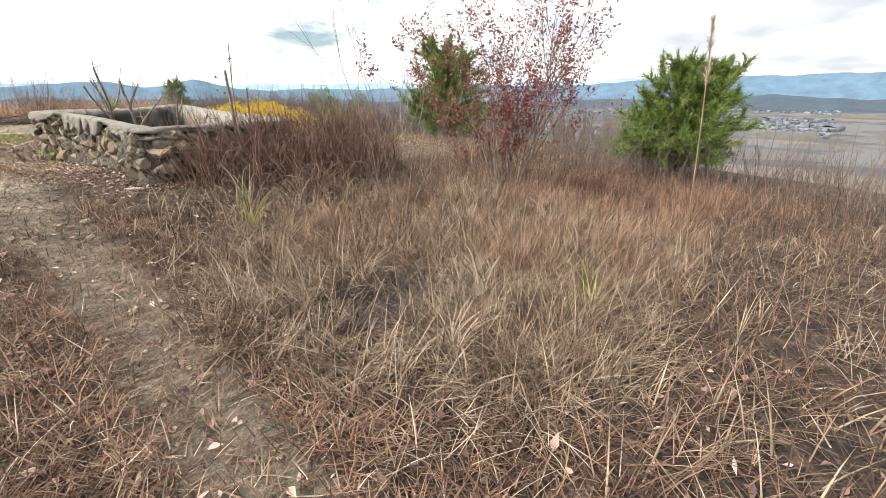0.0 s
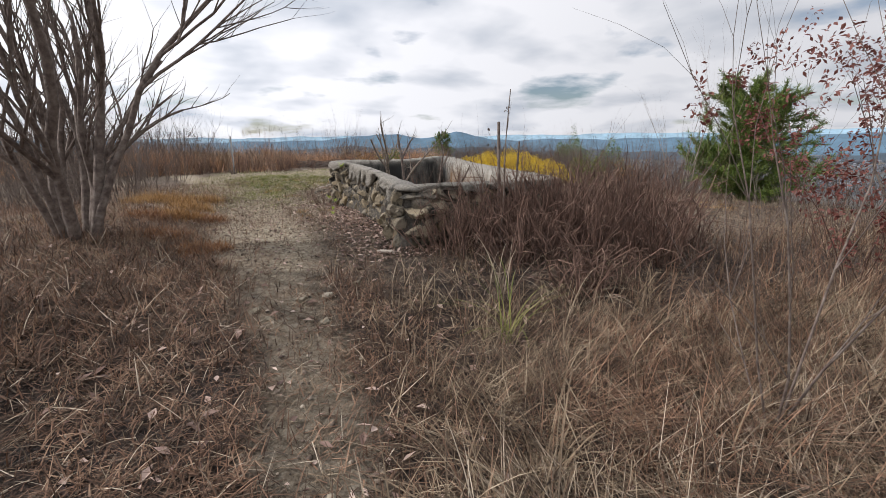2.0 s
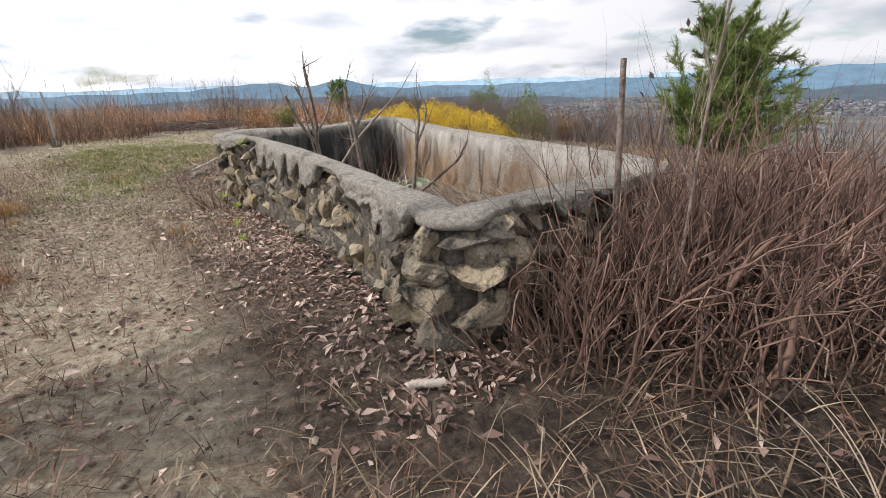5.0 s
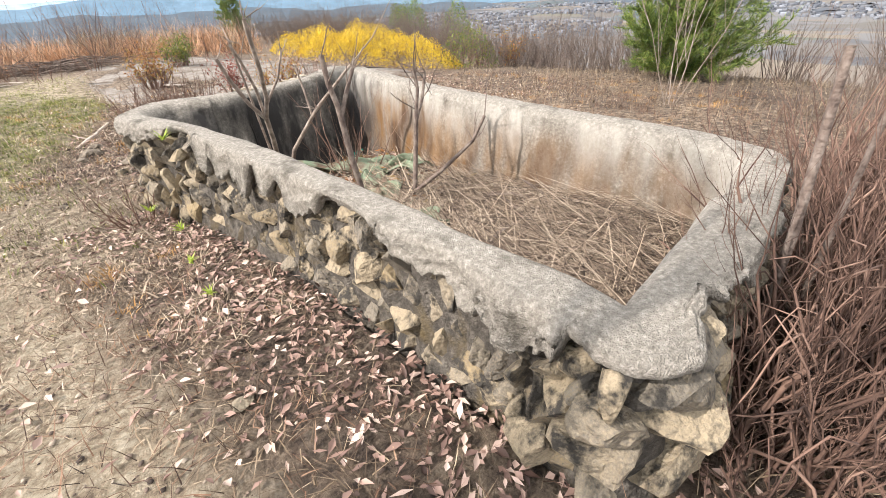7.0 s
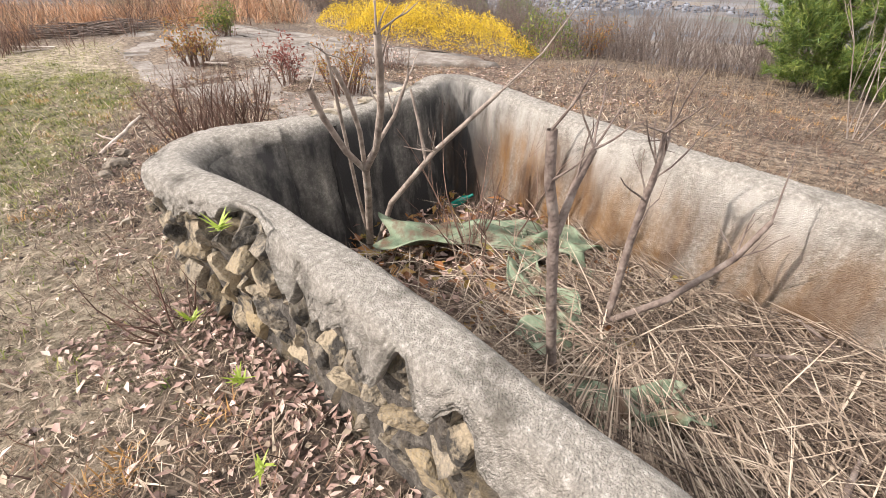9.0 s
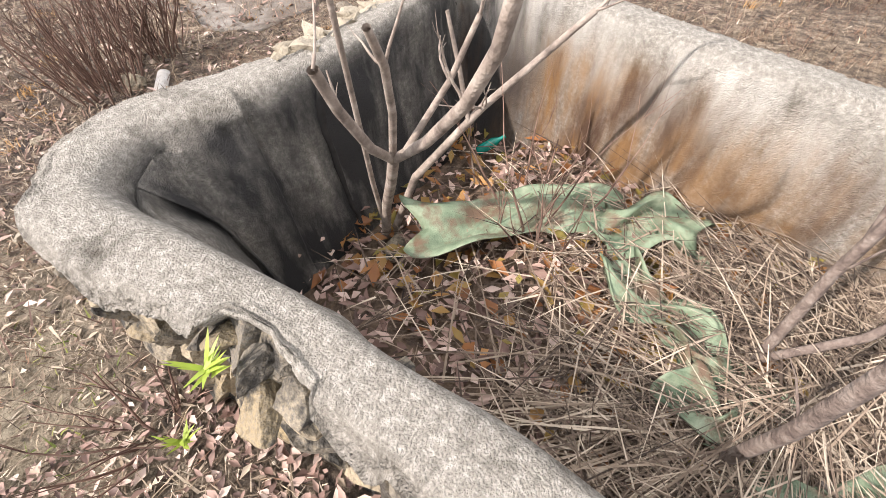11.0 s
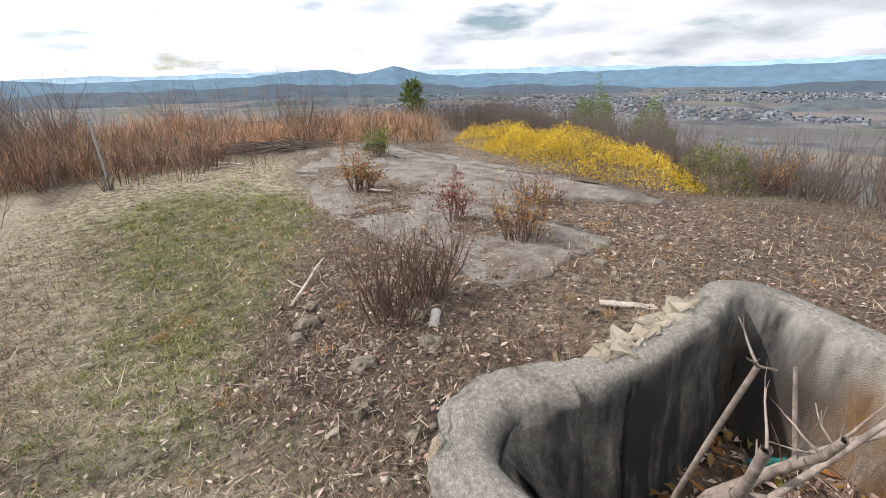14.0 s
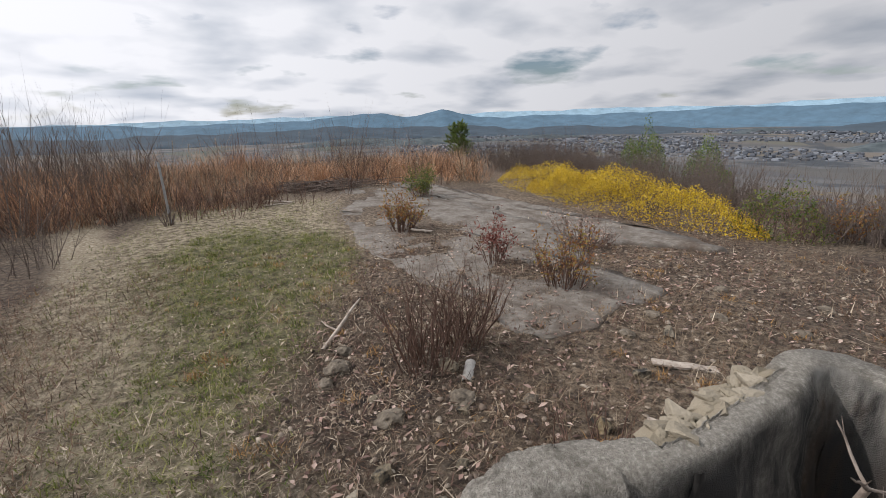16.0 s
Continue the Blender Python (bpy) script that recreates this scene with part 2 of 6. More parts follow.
def leaves(pos, length, width, rng, flat=0.5, fold=0.25):
    """Leaves of two folded halves each, lying or hanging anyhow."""
    n = len(pos)
    az = rng.uniform(0, 2 * np.pi, n)
    tilt = rng.normal(0, flat, n)
    d = np.stack([np.cos(az) * np.cos(tilt), np.sin(az) * np.cos(tilt), np.sin(tilt)], -1)
    roll = rng.normal(0, flat, n)
    s0 = np.stack([-np.sin(az), np.cos(az), 0 * az], -1)
    up = np.cross(d, s0)
    s = np.cos(roll)[:, None] * s0 + np.sin(roll)[:, None] * up
    nrm = np.cross(d, s)
    L, W = np.broadcast_to(length, n)[:, None], np.broadcast_to(width, n)[:, None]
    f = fold * W
    V = np.stack([pos, pos + d * L * .45 + s * W * .5 + nrm * f, pos + d * L + nrm * f * .3, pos + d * L * .45 - s * W * .5 + nrm * f, pos + d * L * .5], 1)
    k = np.arange(n)[:, None] * 5
    tris = np.concatenate([k + np.array([t]) for t in ([0, 1, 4], [1, 2, 4], [2, 3, 4], [3, 0, 4])])
    return V.reshape(-1, 3), [tris]


def merge(parts):
    V, Q, T, n = [], [], [], 0
    for v, fs in parts:
        V.append(v)
        for f in fs:
            (Q if f.shape[1] == 4 else T).append(f + n)
        n += len(v)
    return np.concatenate(V), [np.concatenate(a) for a in (Q, T) if a]


# ---- the lie of the land ----
def smooth(a, b, x):
    s = np.clip((x - a) / (b - a), 0, 1)
    return s * s * (3 - 2 * s)


def wave(x, y, seed, scale):
    """Cheap smooth noise for arrays."""
    r = np.random.RandomState(seed)
    out = 0 * x
    for k in range(6):
        f = scale * (0.7 + 0.35 * k)
        a, ph = r.uniform(0, 2 * np.pi, 2)
        out = out + np.sin(f * (x * np.cos(a) + y * np.sin(a)) + ph) / (1 + 0.4 * k)
    return out / 3.2


RIM = [(0.05, -0.13, .875), (0.09, 0.16, .88), (0.10, 0.60, .88), (0.10, 1.30, .90), (0.06, 2.00, .93), (0.00, 2.80, .95), (-0.11, 3.45, .97), (-0.21, 3.88, .975),
       (-0.19, 4.16, .975), (0.08, 4.33, .98), (0.70, 4.22, .97), (1.20, 4.27, .97), (1.65, 4.33, .99), (1.93, 4.39, 1.02), (2.12, 4.28, 1.01),
       (2.12, 3.90, .99), (2.06, 3.10, .95), (2.00, 2.20, .93), (2.02, 1.30, .90), (2.06, 0.60, .88), (2.02, 0.15, .86), (1.80, -0.04, .87), (1.00, -0.10, .875), (.36, -.11, .875)]


def ring(points, n):
    """n points evenly along a closed smooth curve through the given ones."""
    p = np.array(points, float)
    k = len(p)
    out = []
    for i in range(k):
        a, b, c, d = p[i - 1], p[i], p[(i + 1) % k], p[(i + 2) % k]
        for s in np.arange(12) / 12:
            out.append(0.5 * (2 * b + (c - a) * s + (2 * a - 5 * b + 4 * c - d) * s * s + (3 * b - a - 3 * c + d) * s ** 3))
    q = np.array(out)
    step = np.linalg.norm(np.diff(np.vstack([q, q[:1]]), axis=0), axis=1)
    at = np.concatenate([[0], np.cumsum(step)])
    want = np.arange(n) * at[-1] / n
    q2 = np.vstack([q, q[:1]])
    return np.stack([np.interp(want, at, q2[:, j]) for j in range(3)], -1)


CENTRE = ring(RIM, 1600)
tang = np.roll(CENTRE, -1, 0) - np.roll(CENTRE, 1, 0)
tang[:, 2] = 0
tang /= np.linalg.norm(tang, axis=1, keepdims=True)
INWARD = np.stack([tang[:, 1], -tang[:, 0], 0 * tang[:, 0]], -1)      # the basin is gone round clockwise


def rim_distance(x, y):
    """Distance to the rim's centre line, and whether inside it."""
    x, y = np.asarray(x, float), np.asarray(y, float)
    d = np.full(x.shape, 1e9)
    ins = np.zeros(x.shape, bool)
    c = CENTRE[::12]
    for a, b in zip(c, np.roll(c, -1, 0)):
        d = np.minimum(d, np.hypot(x - a[0], y - a[1]))
        cross = ((a[1] > y) != (b[1] > y)) & (x < (b[0] - a[0]) * (y - a[1]) / (b[1] - a[1] + 1e-12) + a[0])
        ins ^= cross
    return d, ins


def height(x, y):
    x, y = np.asarray(x, float), np.asarray(y, float)
    z = np.interp(y, [-30, -6, -3, -1.4, 0, 1.2, 4, 7, 20, 60], [-1.5, -.18, -.04, .17, .22, .23, .17, .08, .10, .1])
    z = z + 0.22 * smooth(-2.0, -3.4, x) * smooth(6, 2, y)
    z = z - 0.05 * np.clip(x - 2.6, 0, 8) - 0.25 * smooth(2.0, 4.0, x) * smooth(2, -1, y) * 0.3
    z = z + 0.035 * wave(x, y, 3, 2.2) + 0.006 * wave(x, y, 4, 9.0)
    z = z - 0.10 * np.exp(-(((x - 0.01) / .45) ** 2 + ((y + 4.12) / .35) ** 2))
    z = z + smooth(3.6, 5.2, y) * smooth(14, 10, y) * (.022 * wave(x, y, 5, 5.5) + .014 * wave(x, y, 6, 13.0)) * smooth(-2.5, -.5, x)
    out = np.maximum(np.maximum(x - (9.5 + 0.25 * np.clip(y - 8, 0, 20)), -30 - x), np.maximum(y - 30, -14 - y))
    out = np.clip(out, 0, None)
    fall = 100 * (1 - np.exp(-np.maximum(out - 1.5, .12 * out) * 0.42 / 100))
    z = z - fall + smooth(30, 120, out) * 3.0 * wave(x, y, 8, 0.03)
    return z


def spaced(a, b, step, far, grow):
    mid = list(np.arange(a, b + 1e-6, step))
    lo, hi, s = [], [], step
    while True:
        s *= grow
        na = (lo[-1] if lo else a) - s
        nb = (hi[-1] if hi else b) + s
        lo.append(na), hi.append(nb)
        if nb > far:
            break
    return np.array(lo[::-1] + mid + hi)


gx, gy = spaced(-5.5, 7.5, .1, 4700, 1.16), spaced(-8, 18, .1, 4700, 1.16)
X, Y = np.meshgrid(gx, gy)
Z = height(X, Y)
d, ins = rim_distance(X, Y)
Z = np.where(ins, -0.08 + 0.02 * wave(X, Y, 9, 6), Z)
Z = np.where((d < .14), np.minimum(Z, .1), Z)
nx, ny = len(gx), len(gy)
idx = np.arange(nx * ny).reshape(ny, nx)
quads = np.stack([idx[:-1, :-1], idx[:-1, 1:], idx[1:, 1:], idx[1:, :-1]], -1).reshape(-1, 4)


def ground_material():
    m = bpy.data.materials.new("ground")
    m.use_nodes = True
    t = m.node_tree
    L = t.links.new
    b = t.nodes["Principled BSDF"]
    b.inputs["Roughness"].default_value = .95
    geo = t.nodes.new("ShaderNodeNewGeometry")

    def noise_at(scale, detail=6, rough=.62):
        n = t.nodes.new("ShaderNodeTexNoise")
        n.inputs["Scale"].default_value, n.inputs["Detail"].default_value, n.inputs["Roughness"].default_value = scale, detail, rough
        L(geo.outputs["Position"], n.inputs["Vector"])
        return n.outputs["Fac"]

    def ramp(fac, stops):
        r = t.nodes.new("ShaderNodeValToRGB")
        while len(r.color_ramp.elements) < len(stops):
            r.color_ramp.elements.new(.5)
        for el, (p, c) in zip(r.color_ramp.elements, stops):
            el.position, el.color = p, (*c, 1)
        L(fac, r.inputs[0])
        return r.outputs[0]

    def mix(fac, a, c):
        n = t.nodes.new("ShaderNodeMix")
        n.data_type = "RGBA"
        L(fac, n.inputs[0]), L(a, n.inputs[6]), L(c, n.inputs[7])
        return n.outputs[2]

    def attr(name):
        n = t.nodes.new("ShaderNodeAttribute")
        n.attribute_name = name
        return n.outputs["Fac"]

    soil = ramp(noise_at(9, 10, .78), [(.36, (.010, .007, .006)), (.48, (.045, .030, .023)), (.58, (.12, .083, .06)), (.68, (.26, .195, .14))])
    path = ramp(noise_at(14, 10, .78), [(.34, (.15, .112, .075)), (.48, (.38, .31, .215)), (.62, (.62, .55, .42))])
    lawn = ramp(noise_at(8, 10, .78), [(.37, (.05, .037, .023)), (.46, (.23, .185, .12)), (.58, (.54, .46, .33))])
    green = ramp(noise_at(8, 10, .78), [(.36, (.03, .03, .010)), (.5, (.10, .115, .028)), (.62, (.20, .20, .065))])
    gm = t.nodes.new("ShaderNodeMix")
    gm.data_type = "RGBA"
    L(attr("green"), gm.inputs[0])
    L(lawn, gm.inputs[6]), L(green, gm.inputs[7])
    lawn = gm.outputs[2]
    tan = ramp(noise_at(11, 10, .78), [(.37, (.026, .018, .013)), (.46, (.12, .088, .06)), (.55, (.28, .215, .15)), (.66, (.52, .43, .32))])
    soil = mix(attr("tan"), soil, tan)
    col = mix(attr("path"), soil, path)
    col = mix(attr("lawn"), col, lawn)
    vor = t.nodes.new("ShaderNodeTexVoronoi")
    vor.inputs["Scale"].default_value = .009
    sc = t.nodes.new("ShaderNodeVectorMath")
    sc.operation = "MULTIPLY"
    sc.inputs[1].default_value = (1, .45, 0)
    L(geo.outputs["Position"], sc.inputs[0])
    L(sc.outputs[0], vor.inputs["Vector"])
    sepc = t.nodes.new("ShaderNodeSeparateColor")
    L(vor.outputs["Color"], sepc.inputs[0])
    # blue-grey distance haze is mixed into the field and wood colours
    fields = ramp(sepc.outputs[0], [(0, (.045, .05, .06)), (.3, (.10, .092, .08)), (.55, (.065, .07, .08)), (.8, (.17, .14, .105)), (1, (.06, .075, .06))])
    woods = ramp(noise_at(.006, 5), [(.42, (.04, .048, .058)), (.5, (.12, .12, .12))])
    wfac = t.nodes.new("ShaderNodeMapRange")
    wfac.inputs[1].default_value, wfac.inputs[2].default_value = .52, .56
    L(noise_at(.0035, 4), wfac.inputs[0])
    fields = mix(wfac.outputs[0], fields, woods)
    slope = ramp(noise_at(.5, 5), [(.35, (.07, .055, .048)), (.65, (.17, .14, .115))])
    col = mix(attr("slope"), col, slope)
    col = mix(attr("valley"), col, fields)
    L(col, b.inputs["Base Color"])
    bp = t.nodes.new("ShaderNodeBump")
    bp.inputs["Strength"].default_value, bp.inputs["Distance"].default_value = 1.0, .09
    L(noise_at(26, 8, .72), bp.inputs["Height"])
    L(bp.outputs[0], b.inputs["Normal"])
    return m


def path_weight(x, y):
    """The trodden track, wide before the basin and running off past it."""
    cx = np.interp(y, [-9, -6, -4.5, -2.4, -1, 1, 2.4, 6, 8.8, 11.7, 18], [-1.4, -1.3, -1.22, -1.12, -1.3, -1.5, -1.6, -1.95, -2.95, -3.9, -6])
    w = np.interp(y, [-9, -4, -1, 0, 1.5, 3, 6, 12], [.24, .26, .32, .52, .66, .5, .55, .5])
    edge = 0.22 * wave(x, y, 21, 3.5) + .1 * wave(x, y, 22, 11)
    return smooth(1.35, .45, np.abs(x - cx) / w + edge) * (.5 + .5 * smooth(-1.6, .5, y + edge))


def lawn_weight(x, y):
    edge = .5 * wave(x, y, 31, 1.6)
    return smooth(2.4, 3.6, y + edge) * smooth(18.5, 15.5, y + edge) * smooth(.45, -.45, x + .6 * edge - np.interp(y, [3, 4, 6, 8, 11, 18], [-.8, -.75, -1.0, -.5, .5, .8])) * smooth(-4.5, -3.4, x + edge)


def tan_weight(x, y):
    """Straw-strewn soil of the clearing, but for the dug patch behind the basin."""
    dug = np.exp(-(((x + .1) / .9) ** 2 + ((y - 6.4) / 1.0) ** 2) + .5 * wave(x, y, 38, 3))
    return np.clip(smooth(-1.6, .2, y + .4 * wave(x, y, 37, 1.3)) * (1 - .9 * dug) * (.70 + .45 * wave(x, y, 39, 1.1) + .4 * wave(x, y, 40, 3.4)), 0, 1)


def green_weight(x, y):
    return np.clip(smooth(1.15, .35, np.hypot((x + 1.2) / 2.0, (y - 10) / 4.4) + .3 * wave(x, y, 33, 1.8)) + .4 * smooth(.45, .8, wave(x, y, 34, 1.6)), 0, 1)


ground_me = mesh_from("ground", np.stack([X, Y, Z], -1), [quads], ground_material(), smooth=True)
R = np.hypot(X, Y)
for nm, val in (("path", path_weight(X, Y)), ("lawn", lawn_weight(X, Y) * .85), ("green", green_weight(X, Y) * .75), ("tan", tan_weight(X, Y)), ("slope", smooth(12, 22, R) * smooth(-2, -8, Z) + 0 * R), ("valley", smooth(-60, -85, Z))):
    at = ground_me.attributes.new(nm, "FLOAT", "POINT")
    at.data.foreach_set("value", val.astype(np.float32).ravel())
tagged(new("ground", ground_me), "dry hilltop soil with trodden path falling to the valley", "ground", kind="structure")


# ---- distance: mountains, woods and town in the valley ----
def ridge(name, dist, base, tops, seed, colour, label):
    rng = np.random.RandomState(seed)
    az = np.radians(np.arange(-75, 130, .35))
    prof = np.interp(np.degrees(az), *zip(*tops))
    for k in range(5):
        f = 10 * 1.9 ** k
        prof = prof + 9.0 / 1.5 ** k * np.sin(az * f + rng.uniform(0, 6.3))
    rows = []
    for s in range(7):
        u = s / 6
        rr = dist - 500 * (1 - u) + 60 * np.sin(az * 37 + s * 2.1 + seed) * (1 - u)
        hh = base + (prof - base) * u ** 1.4
        rows.append(np.stack([rr * np.sin(az), rr * np.cos(az), hh], -1))
    V = np.array(rows)
    n = len(az)
    idx = np.arange(7 * n).reshape(7, n)
    q = np.stack([idx[:-1, :-1], idx[:-1, 1:], idx[1:, 1:], idx[1:, :-1]], -1).reshape(-1, 4)
    # distance haze is painted in as bluish colour
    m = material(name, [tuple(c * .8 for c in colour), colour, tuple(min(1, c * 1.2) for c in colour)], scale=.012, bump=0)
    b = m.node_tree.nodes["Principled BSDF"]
    # the same colour glows weakly, lifting the ridge like haze
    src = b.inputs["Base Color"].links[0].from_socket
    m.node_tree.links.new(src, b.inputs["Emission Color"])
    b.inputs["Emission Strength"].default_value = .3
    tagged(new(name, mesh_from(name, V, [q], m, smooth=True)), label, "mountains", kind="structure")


ridge("backdrop_far_mountains", 4650, -110, [(-75, 40), (0, 55), (12, 62), (40, 62), (55, 72), (70, 78), (95, 85), (130, 70)], 5, (.22, .33, .41), "far mountain range with blue haze painted into its colour")
ridge("backdrop_mountains", 4100, -110, [(-75, 10), (5, 25), (9, 66), (14, 62), (17, 18), (21.5, 96), (26, 34), (40, 14), (52, 22), (60, 40), (72, 62), (90, 88), (130, 60)], 6, (.075, .135, .19), "wooded mountain ridge across the valley, painted haze-blue")
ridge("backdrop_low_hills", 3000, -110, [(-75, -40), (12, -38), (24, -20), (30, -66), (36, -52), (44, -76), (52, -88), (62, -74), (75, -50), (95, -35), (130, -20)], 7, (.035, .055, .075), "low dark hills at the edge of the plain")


def wooded_hill(x, y, rx, ry, h, seed):
    a = np.linspace(0, 2 * np.pi, 61)[:-1]
    rows = []
    for s in np.linspace(0, 1, 12):
        w = 1 + .12 * np.sin(3 * a + seed) + .06 * np.sin(9 * a + seed * 2)
        zz = -101 + h * (1 - s ** 2) + 2.5 * np.sin(a * 17 + s * 31 + seed) * (1 - s)
        rows.append(np.stack([x + rx * s * w * np.cos(a), y + ry * s * w * np.sin(a), zz], -1))
    V = np.array(rows)
    idx = np.arange(12 * 60).reshape(12, 60)
    q = np.stack([idx[:-1], np.roll(idx, -1, 1)[:-1], np.roll(idx, -1, 1)[1:], idx[1:]], -1).reshape(-1, 4)
    return V.reshape(-1, 3), [q]


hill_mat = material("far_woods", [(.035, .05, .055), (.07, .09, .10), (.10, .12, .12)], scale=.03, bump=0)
for n_, (x, y, rx, ry, h) in enumerate([(1620, 620, 260, 90, 22), (700, 1900, 330, 90, 26), (1250, 1900, 300, 80, 18), (2350, 1500, 220, 80, 20), (400, 2100, 300, 100, 30)]):
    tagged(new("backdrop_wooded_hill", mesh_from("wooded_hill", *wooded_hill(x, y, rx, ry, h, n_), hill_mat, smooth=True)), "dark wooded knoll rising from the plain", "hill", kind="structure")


def town():
    rng = np.random.RandomState(12)
    V, Q = [], []
    n = 0
    for k in range(6000):
        az, r = radians(rng.uniform(16, 92)), rng.uniform(1150, 3100)
        if math.sin(az * 9 + r * .004) + math.sin(r * .0075 + az * 5) < -.45:
            continue
        s, h = rng.uniform(4, 8), rng.uniform(3, 6)
        if rng.rand() < .008:
            s, h = rng.uniform(20, 40), rng.uniform(7, 10)
        c = np.array([r * math.sin(az), r * math.cos(az), -100.5])
        a = rng.uniform(0, 3.1)
        u, v = np.array([math.cos(a), math.sin(a), 0]) * s, np.array([-math.sin(a), math.cos(a), 0]) * s * .6
        low = [c - u - v, c + u - v, c + u + v, c - u + v]
        V += low + [p + (0, 0, h) for p in low] + [c - u + (0, 0, h * 1.5), c + u + (0, 0, h * 1.5)]
        Q += [[n, n + 1, n + 5, n + 4], [n + 1, n + 2, n + 6, n + 5], [n + 2, n + 3, n + 7, n + 6], [n + 3, n, n + 4, n + 7], [n + 4, n + 5, n + 9, n + 8], [n + 6, n + 7, n + 8, n + 9]]
        n += 10
    # house colours are dulled and blued to carry the valley haze
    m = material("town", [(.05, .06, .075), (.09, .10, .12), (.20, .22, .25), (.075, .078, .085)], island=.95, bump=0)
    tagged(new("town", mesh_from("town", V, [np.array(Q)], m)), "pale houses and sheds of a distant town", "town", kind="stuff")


town()


# ---- the stone basin ----
NRING = len(CENTRE)
SIDE = np.linalg.norm(CENTRE - np.roll(CENTRE, 1, 0), axis=1)
ALONG = np.cumsum(SIDE)


def rough_line(seed, lengths, amps):
    """Ragged noise along the ring: broken steps of several lengths."""
    r = np.random.RandomState(seed)
    out = np.zeros(NRING)
    for ln, am in zip(lengths, amps):
        m = max(4, int(ALONG[-1] / ln))
        knots = r.uniform(-1, 1, m)
        at = ALONG / ALONG[-1] * m
        k = at.astype(int)
        f = np.clip((at - k) * 3.0 - 1.0, 0, 1)
        out += am * (knots[k % m] * (1 - f) + knots[(k + 1) % m] * f)
    return out


def crust_half(c):
    """Half the width of the plastered top."""
    i = np.arange(NRING) * 2 * np.pi / NRING
    h = .096 + .008 * np.sin(11 * i + 1) + .006 * np.sin(23 * i + 2)
    h = h + .05 * np.exp(-((c[:, 1] - 4.15) / .35) ** 2) * (c[:, 0] < .45)
    return h + .03 * smooth(.7, .1, c[:, 1]) * (c[:, 0] < 1.2)


def lip_depth(c):
    """How far the plaster crust hangs down the outside, along the rim; below nought the top itself has broken away."""
    x, y = c[:, 0], c[:, 1]
    dd = np.full(NRING, .16)
    ys = [-.3, -.10, .0, .1, .25, .42, .6, .72, .85, .97, 1.05, 1.25, 1.45, 1.52, 1.7, 1.9, 2.1, 2.16, 2.21, 2.32, 2.5, 2.68, 2.73, 2.78, 2.86, 2.98, 3.02, 3.2, 3.34, 3.38, 3.5, 3.7, 4.2]
    dn = [-.02, .0, .02, .16, .22, .12, .07, .13, .10, .04, .015, .0, .015, .10, .20, .11, .20, .07, .08, .24, .17, .25, .12, .10, .22, .12, -.03, -.075, -.05, .06, .07, .04, .03]
    dd = np.where(x < .25, np.interp(y, ys, dn), dd)
    dd = np.where((y < .05) & (x > .2), .05, dd)
    dd = np.where((y < .03) & (x < .40), -.055, dd)
    ragged = rough_line(4, (.31, .13, .05, .02), (.05, .05, .028, .012))
    dd = dd + ragged * np.where(dd < .02, .35, 1.0)
    north = (y > 4.0) & (x > .68) & (x < 1.76)
    return np.where(north, -.07 + .2 * ragged, np.clip(dd, -.085, .45))


DISH = np.exp(-((CENTRE[:, 0] + .05) / .45) ** 2 - ((CENTRE[:, 1] - 4.1) / .35) ** 2)


